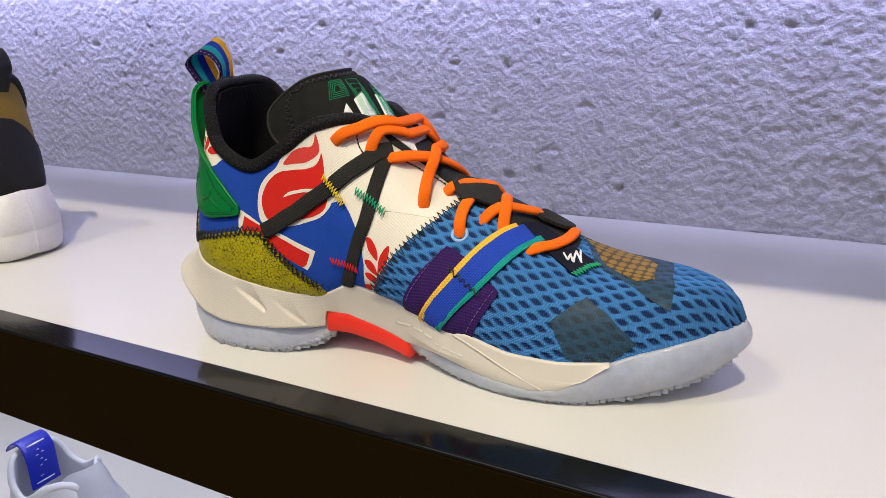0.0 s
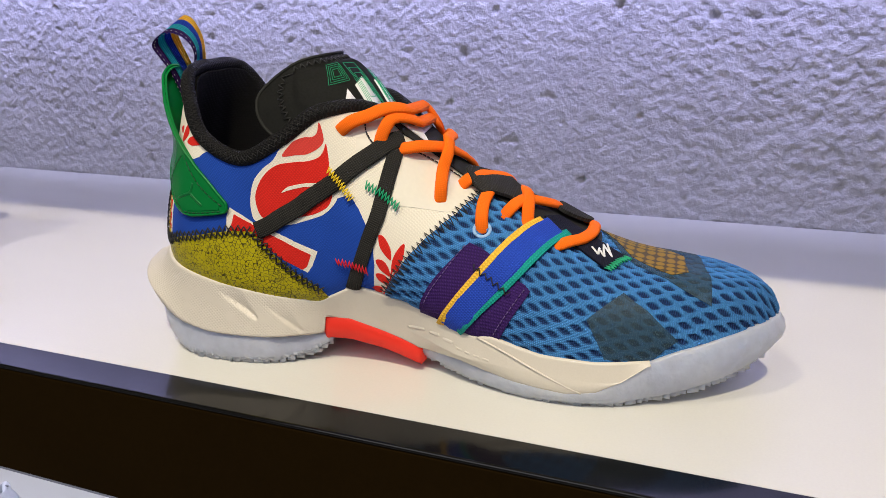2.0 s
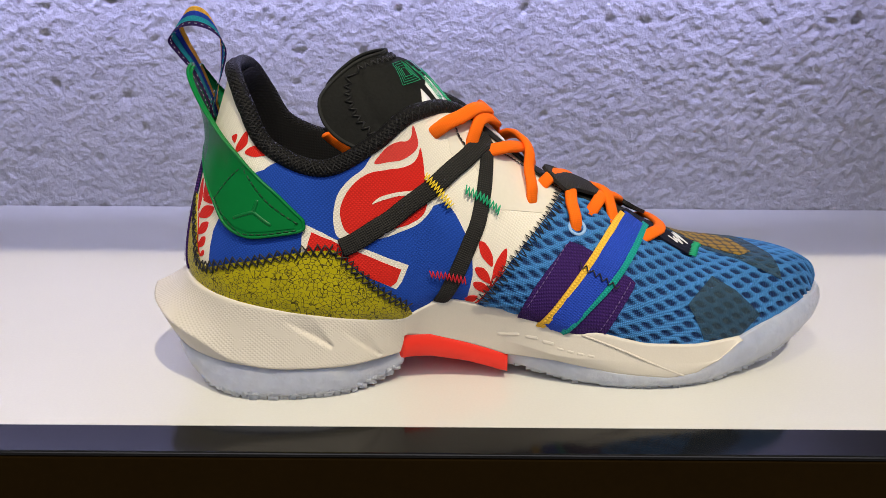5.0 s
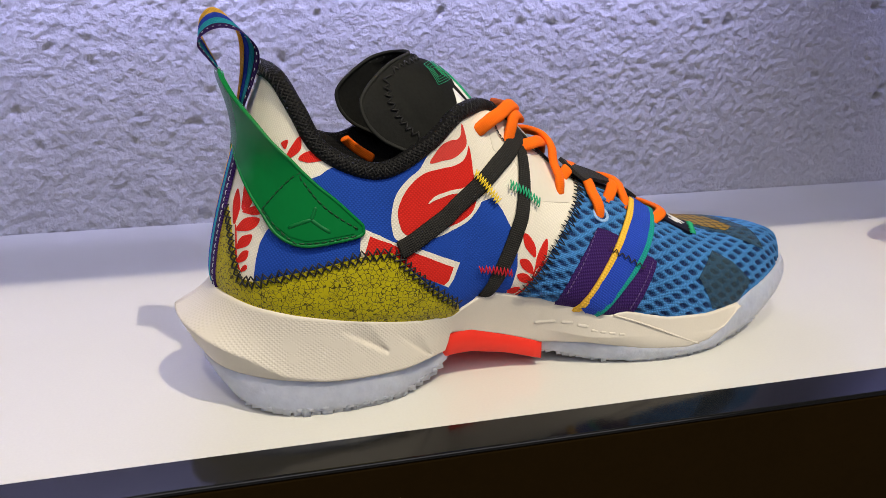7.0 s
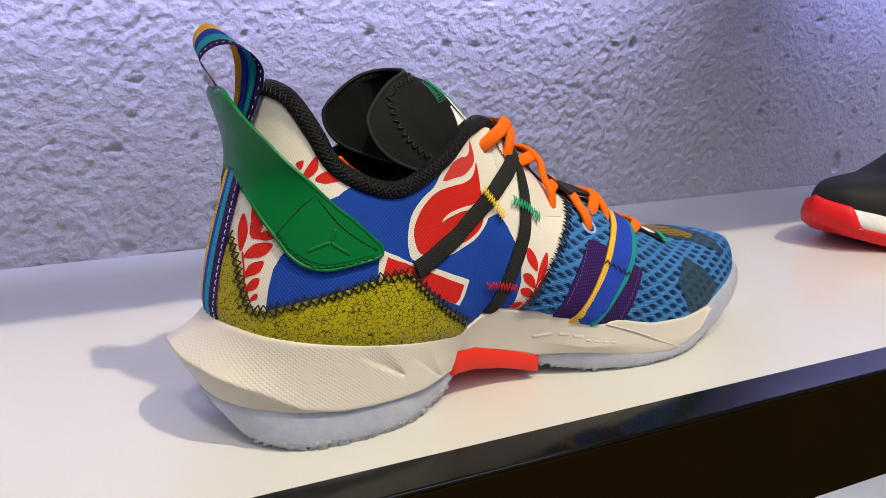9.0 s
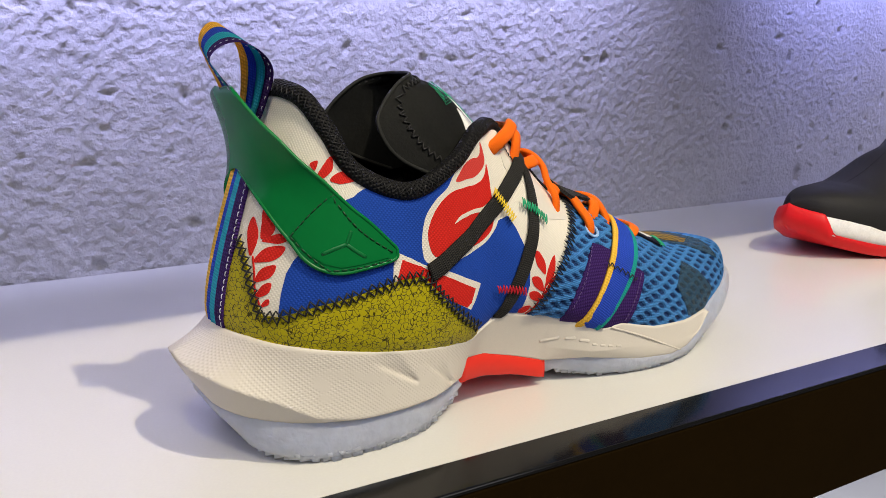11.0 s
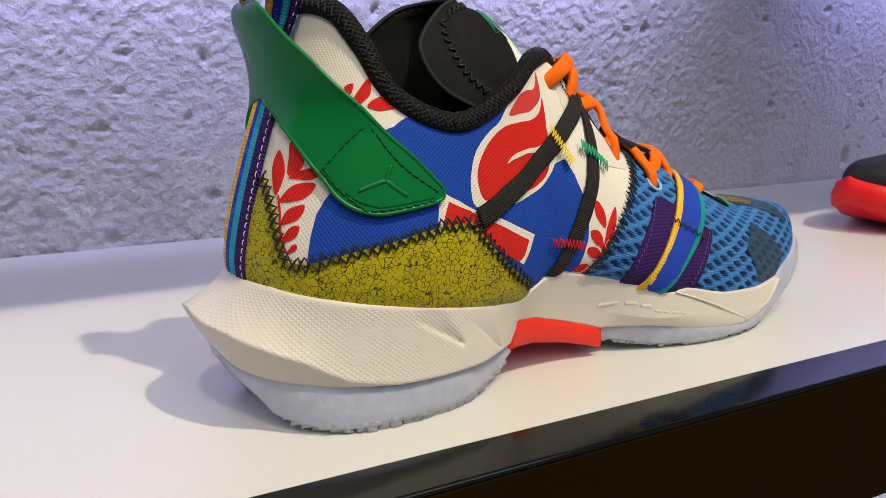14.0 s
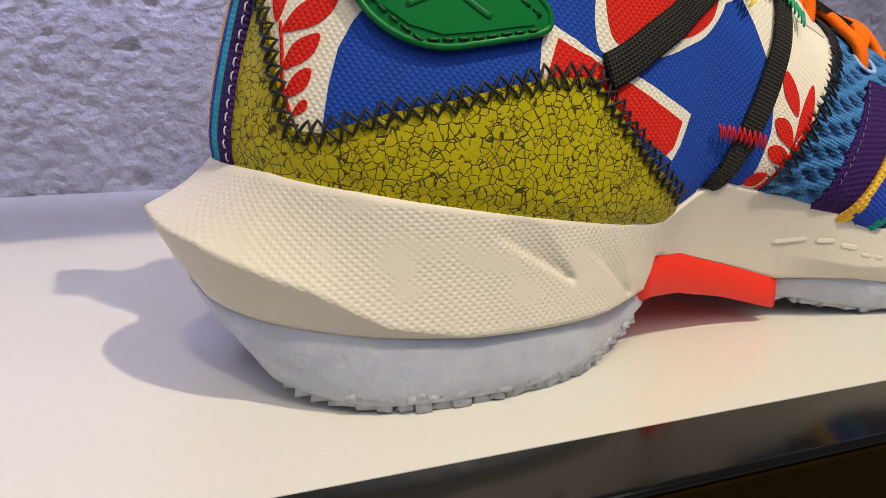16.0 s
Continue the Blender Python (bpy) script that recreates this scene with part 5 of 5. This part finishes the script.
LOOP = [(34.2, 113), (33.2, 118.5), (31.2, 124.5), (27.6, 132), (22.6, 138.5), (19.2, 144), (23.5, 148.5), (30, 149.8), (37.5, 147), (41.8, 140.5), (39.4, 131), (35.0, 121), (32.2, 113)]


def loop_place(x, y, z):
    """The loop leans up and narrows towards its inner edge."""
    f = min(max((z - 112) / 34, 0), 1)
    w = (y + 9) / 18
    return Vector((31 + (x - 31) * (1 - 0.42 * w * f) - 2.8 * w * f, y, z + 7.5 * w * f))


def loop_stripe(y0, y1):
    bm = sheet(lambda s, y: loop_place(*curve_through(LOOP, s)[:1], y, curve_through(LOOP, s)[1]), steps(0, len(LOOP) - 1, 90), steps(y0, y1, 4), lambda s, y: (s * 0.012, y * MM))
    bmesh.ops.solidify(bm, geom=bm.faces[:], thickness=0.0012)
    return bm


loop = part("pull_loop", loop_stripe(-9, -4.6), PURPLE_BAND, shoe, "striped webbing pull loop")
for y0, y1, material, colour in ((-4.6, 0, CYAN_BAND, "cyan"), (0, 4.5, BLUE_BAND, "blue"), (4.5, 9, GOLD_BAND, "golden yellow")):
    part("loop_stripe", loop_stripe(y0, y1), material, loop, colour + " stripe of the pull loop")
bm = bmesh.new()
rows = dense(LOOP, 6)
for (x, z), (x1, z1) in list(zip(rows, rows[1:]))[2:-2:2]:
    d = Vector((x1 - x, 0, z1 - z))
    n = Vector((-d.z, 0, d.x)).normalized()
    for s in (-1, 1):
        p = loop_place(x, -8.3, z) + n * (0.75 * s)
        sweep(bm, [p, p + d * 0.65], [n, n], 0.24, 0.24, 5, 2.0, False)
part("loop_seam", bm, THREAD_WHITE, loop)


# ---- the other shoes on display ----
def plain_sole(rows, k0, k1, n):
    bm = bmesh.new()
    loops = []
    for i in range(n + 1):
        k = k0 + (k1 - k0) * i / n
        half = rows(k)
        loops.append([bm.verts.new(sole_point(k, -1, *q) * MM) for q in half] + [bm.verts.new(sole_point(k, 1, *q) * MM) for q in half[::-1]])
    w = len(loops[0])
    for a, b in zip(loops, loops[1:]):
        for i in range(w):
            bm.faces.new((a[i], a[(i + 1) % w], b[(i + 1) % w], b[i]))
    for row in (loops[0], loops[-1]):
        bm.faces.new(row)
    bmesh.ops.remove_doubles(bm, verts=bm.verts[:], dist=1e-6)
    return bm


def full_upper():
    return sheet(lambda k, v: at(k, v)[0], steps(0.0, KN - 0.02, 150), steps(0, 0.999, 30), flat_uv), sheet(lambda k, v: at(-k, v)[0], steps(0.0, KN - 0.02, 150), steps(0, 0.999, 30), flat_uv)


def shoe_shell(t, skin, rim, inside):
    for bm in full_upper():
        part("upper_side", bm, skin, t)
    part("collar", sweep(bmesh.new(), [p for p, _ in collar_path[::4]], [n for _, n in collar_path[::4]], 8.0, 7.0, 10, 2.2, False), rim, t)
    part("lining", sheet(lambda k, v: at(k, v, -4.5)[0], steps(-8.6, 8.6, 60), steps(0.12, 0.995, 10), flat_uv), inside, t)
    bm = bmesh.new()
    bm.faces.new([bm.verts.new(Vector((p.x, p.y, 42)) * MM) for p in floor_pts])
    part("insole", bm, inside, t)


WHITE_RUBBER = surface("white_rubber", (0.62, 0.615, 0.63), 0.45, 500, 0.06, 0.25, broad=50)
SPECKLED = surface("white_speckled_foam", (0.78, 0.77, 0.75), 0.5, 900, 0.12, 0.1, broad=160)
BLACK_SKIN = surface("black_leather", (0.012, 0.012, 0.013), 0.65, 900, 0.25, 0.4, spec=0.25)
RED_RUBBER = surface("red_rubber", (0.70, 0.012, 0.016), 0.42, 300, 0.06, 0.1, spec=0.22)
GOLD_SKIN = surface("olive_gold_leather", (0.20, 0.13, 0.018), 0.55, 900, 0.1, 0.2, spec=0.2)
PALE_MESH = surface("white_smooth_cloth", (0.66, 0.68, 0.73), 0.6, 900, 0.05, 0.15, broad=30)
BLUE_TAB = surface("deep_blue_rubber", (0.008, 0.022, 0.42), 0.35, 500, 0.08, 0.1)

# black and red shoe
red_shoe = thing("sneaker", pose(0.690, 0.408, 0.0, 0, 0, 180), "black and red sneaker with a white midsole on the shelf", "shoe", "shoes on display")


def foam_rows(k):
    tz, lz, ti, li = height(TOP_Z, k), height(LOW_Z, min(k, 11)) + 50 * (k > 11), inset_of(TOP_IN, k), inset_of(LOW_IN, k)
    if k > 6:
        lz = min(lz, height([(6, 12), (9, 9), (11, 7), (13, 12), (14.9, 20)], k))
    return [(ti + 6, tz - 8), (ti + 1, tz), (ti, tz - 1), (ti * 0.4 + li * 0.3, (tz + lz) / 2), (li, lz), (li + 10, lz)]


def tread_rows(k):
    lz, li, gi, gz = height(LOW_Z, min(k, 11)), inset_of(LOW_IN, k), inset_of(GROUND_IN, k), height(GROUND_Z, k)
    if k > 6:
        lz = max(min(99, height([(6, 12), (9, 9), (11, 7), (13, 12), (14.6, 20), (15, 32), (17, 38)], k)), gz + 1)
    if k > 14.7:
        lz, li = lz + 3, inset_of(TOP_IN, k) - 0.5
        return [(li + 3, lz - 1), (li + 1, lz), (li - 0.6, lz - 1), (li - 3.0, lz * 0.6 + gz * 0.4), (li - 2.0, lz * 0.3 + gz * 0.7), (gi - 1, gz + 1), (gi + 3, gz)]
    return [(li + 3, lz), (li, lz), (li - 0.4, lz - 0.6), (li * 0.7 + gi * 0.3 - 0.6, lz * 0.6 + gz * 0.4), (li * 0.4 + gi * 0.6 - 0.6, lz * 0.3 + gz * 0.7), (gi - 1, gz + 0.6), (gi + 3, gz)]


part("midsole", plain_sole(foam_rows, 0, 15.0, 140), SPECKLED, red_shoe, "white speckled foam midsole")
part("outsole", plain_sole(tread_rows, 0, KN, 160), RED_RUBBER, red_shoe, "red rubber outsole wrapping the toe")
shoe_shell(red_shoe, BLACK_SKIN, RIM_CLOTH, LINING)
patch("toe_cap", [(13.2, 0.02), (12.4, 0.3), (12.2, 0.6), (12.4, 1.0), (12.4, 1.4), (12.6, 1.7), (13.2, 1.98), (15, 1.98), (16.9, 1.6), (16.9, 0.4), (15, 0.02)], 1.0, BLACK_SKIN, red_shoe, "smooth black toe cap", soft=False, thick=1.0)

# gold, black and white shoe
gold_shoe = thing("sneaker", pose(-0.285, 0.338, 0.0, 0, 0, 180), "olive gold and black sneaker with a white sole on the shelf", "shoe", "shoes on display")


def chunky_rows(k):
    tz = height([(0, 52), (3, 48), (6, 38), (9, 34), (13, 34), (17, 40)], k)
    g = height([(0, 3), (1.5, 1), (3, 0), (13, 0), (15, 4), (17, 10)], k)
    ti = min(inset_of(TOP_IN, k), 12) * 0.75
    return [(ti + 6, tz - 8), (ti + 1.5, tz), (ti, tz - 1), (1.2, tz * 0.62), (0.6, tz * 0.44), (1.2, tz * 0.42), (0.6, tz * 0.40), (1.0, tz * 0.2), (3, g + 2), (6, g), (12, g)]


part("sole", plain_sole(chunky_rows, 0, KN, 160), WHITE_RUBBER, gold_shoe, "thick white rubber sole with a groove")
shoe_shell(gold_shoe, GOLD_SKIN, BLACK_SKIN, LINING)
counter = [(0, 0.60), (0.8, 0.585), (1.6, 0.53), (2.6, 0.44), (3.6, 0.33), (4.6, 0.2), (5.4, 0.03)]
patch("heel_counter", counter + [(-k, v) for k, v in reversed(counter[1:])], 1.4, BLACK_SKIN, gold_shoe, "black heel counter", soft=False, thick=1.4, space=3)
GOLD_PRINT = surface("gold_print", (0.55, 0.40, 0.08), 0.4, 900, 0.1, 0.1)
for bar in ([(-0.72, 0.46), (-0.78, 0.40)], [(-0.86, 0.40), (-1.02, 0.38)], [(-1.1, 0.36), (-1.22, 0.40)]):
    ribbon("counter_mark", [bar[0], ((bar[0][0] + bar[1][0]) / 2, (bar[0][1] + bar[1][1]) / 2), bar[1]], 1.2, 0.5, GOLD_PRINT, gold_shoe, "short gold bar on the counter", lift=1.7, per=4)


def heel_pull(t, material, label, z0, z1, x0, x1, wide):
    rows = [(x0 + 6, z0 - 10), (x0 + 1, z0), (x0 - 2, (z0 + z1) / 2), (x0 + 3, z1 - 2), ((x0 + x1) / 2, z1), (x1, z1 - 6), (x1 + 2, z0)]
    path = [Vector((x, 0, z)) for x, z in dense(rows, 8)]
    nor = []
    for i in range(len(path)):
        d = path[min(i + 1, len(path) - 1)] - path[max(i - 1, 0)]
        nor.append(Vector((-d.z, 0, d.x)).normalized())
    return part("pull_tab", sweep(bmesh.new(), path, nor, wide, 2.6, 14, 4, False), material, t, label)


heel_pull(gold_shoe, BLACK_SKIN, "black heel pull tab", 130, 153, 36, 54, 30)
# this shoe's heel stands more upright
for piece in gold_shoe.children:
    for u in piece.data.vertices:
        if u.co.z > 0.04 and u.co.x < 0.15:
            u.co.x -= 0.2 * (u.co.z - 0.04) * (1 - u.co.x / 0.15)

# white shoe on the shelf below
white_shoe = thing("sneaker", pose(-0.594, 0.434, -0.42, 0, 0, 2), "white sneaker with a blue heel tab on the lower shelf", "shoe", "shoes on display")
part("sole", plain_sole(chunky_rows, 0, KN, 120), WHITE_RUBBER, white_shoe, "white rubber sole")
shoe_shell(white_shoe, PALE_MESH, PALE_MESH, PALE_MESH)
TAB_ROWS = [(24, 131), (29, 137), (37, 142.5), (45, 144), (52, 141), (57, 133), (59, 122), (59.5, 110), (59.5, 98), (60, 90)]
tab_path = [Vector((x, 2, z)) for x, z in dense(TAB_ROWS, 8)]
tab_nor = []
for i in range(len(tab_path)):
    d = tab_path[min(i + 1, len(tab_path) - 1)] - tab_path[max(i - 1, 0)]
    tab_nor.append(Vector((-d.z, 0, d.x)).normalized())
tabbed = part("heel_tab", sweep(bmesh.new(), tab_path, tab_nor, 36, 2.6, 16, 5, False), BLUE_TAB, white_shoe, "blue heel tab folded over the collar")
for i, y0, y1, name in ((34, -10, 12, "tab_bar"), (66, -10, 12, "tab_bar"), (40, -1, 2, "tab_dash"), (43, 3, 6, "tab_dash"), (44, -4, -1, "tab_dash"), (48, 0, 3, "tab_dash"), (51, 4, 7, "tab_dash"), (53, -2, 1, "tab_dash"), (61, -4, 0, "tab_dash")):
    p, n = tab_path[i], tab_nor[i]
    ends = [Vector((p.x, y, p.z)) + n * 1.25 for y in (y0, (y0 + y1) / 2, y1)]
    part(name, sweep(bmesh.new(), ends, [n] * 3, 1.9 if name == "tab_bar" else 1.1, 0.8, 8, 3, True), WHITE_PRINT, tabbed)
bm = sheet(lambda a, b: tongue_point(a, b), steps(-1, 1, 30), steps(0, 1, 14), lambda a, b: (a * 0.04, b * 0.06))
bmesh.ops.solidify(bm, geom=bm.faces[:], thickness=0.003)
part("tongue", bm, PALE_MESH, white_shoe).location = (0.03, 0.0, -0.012)
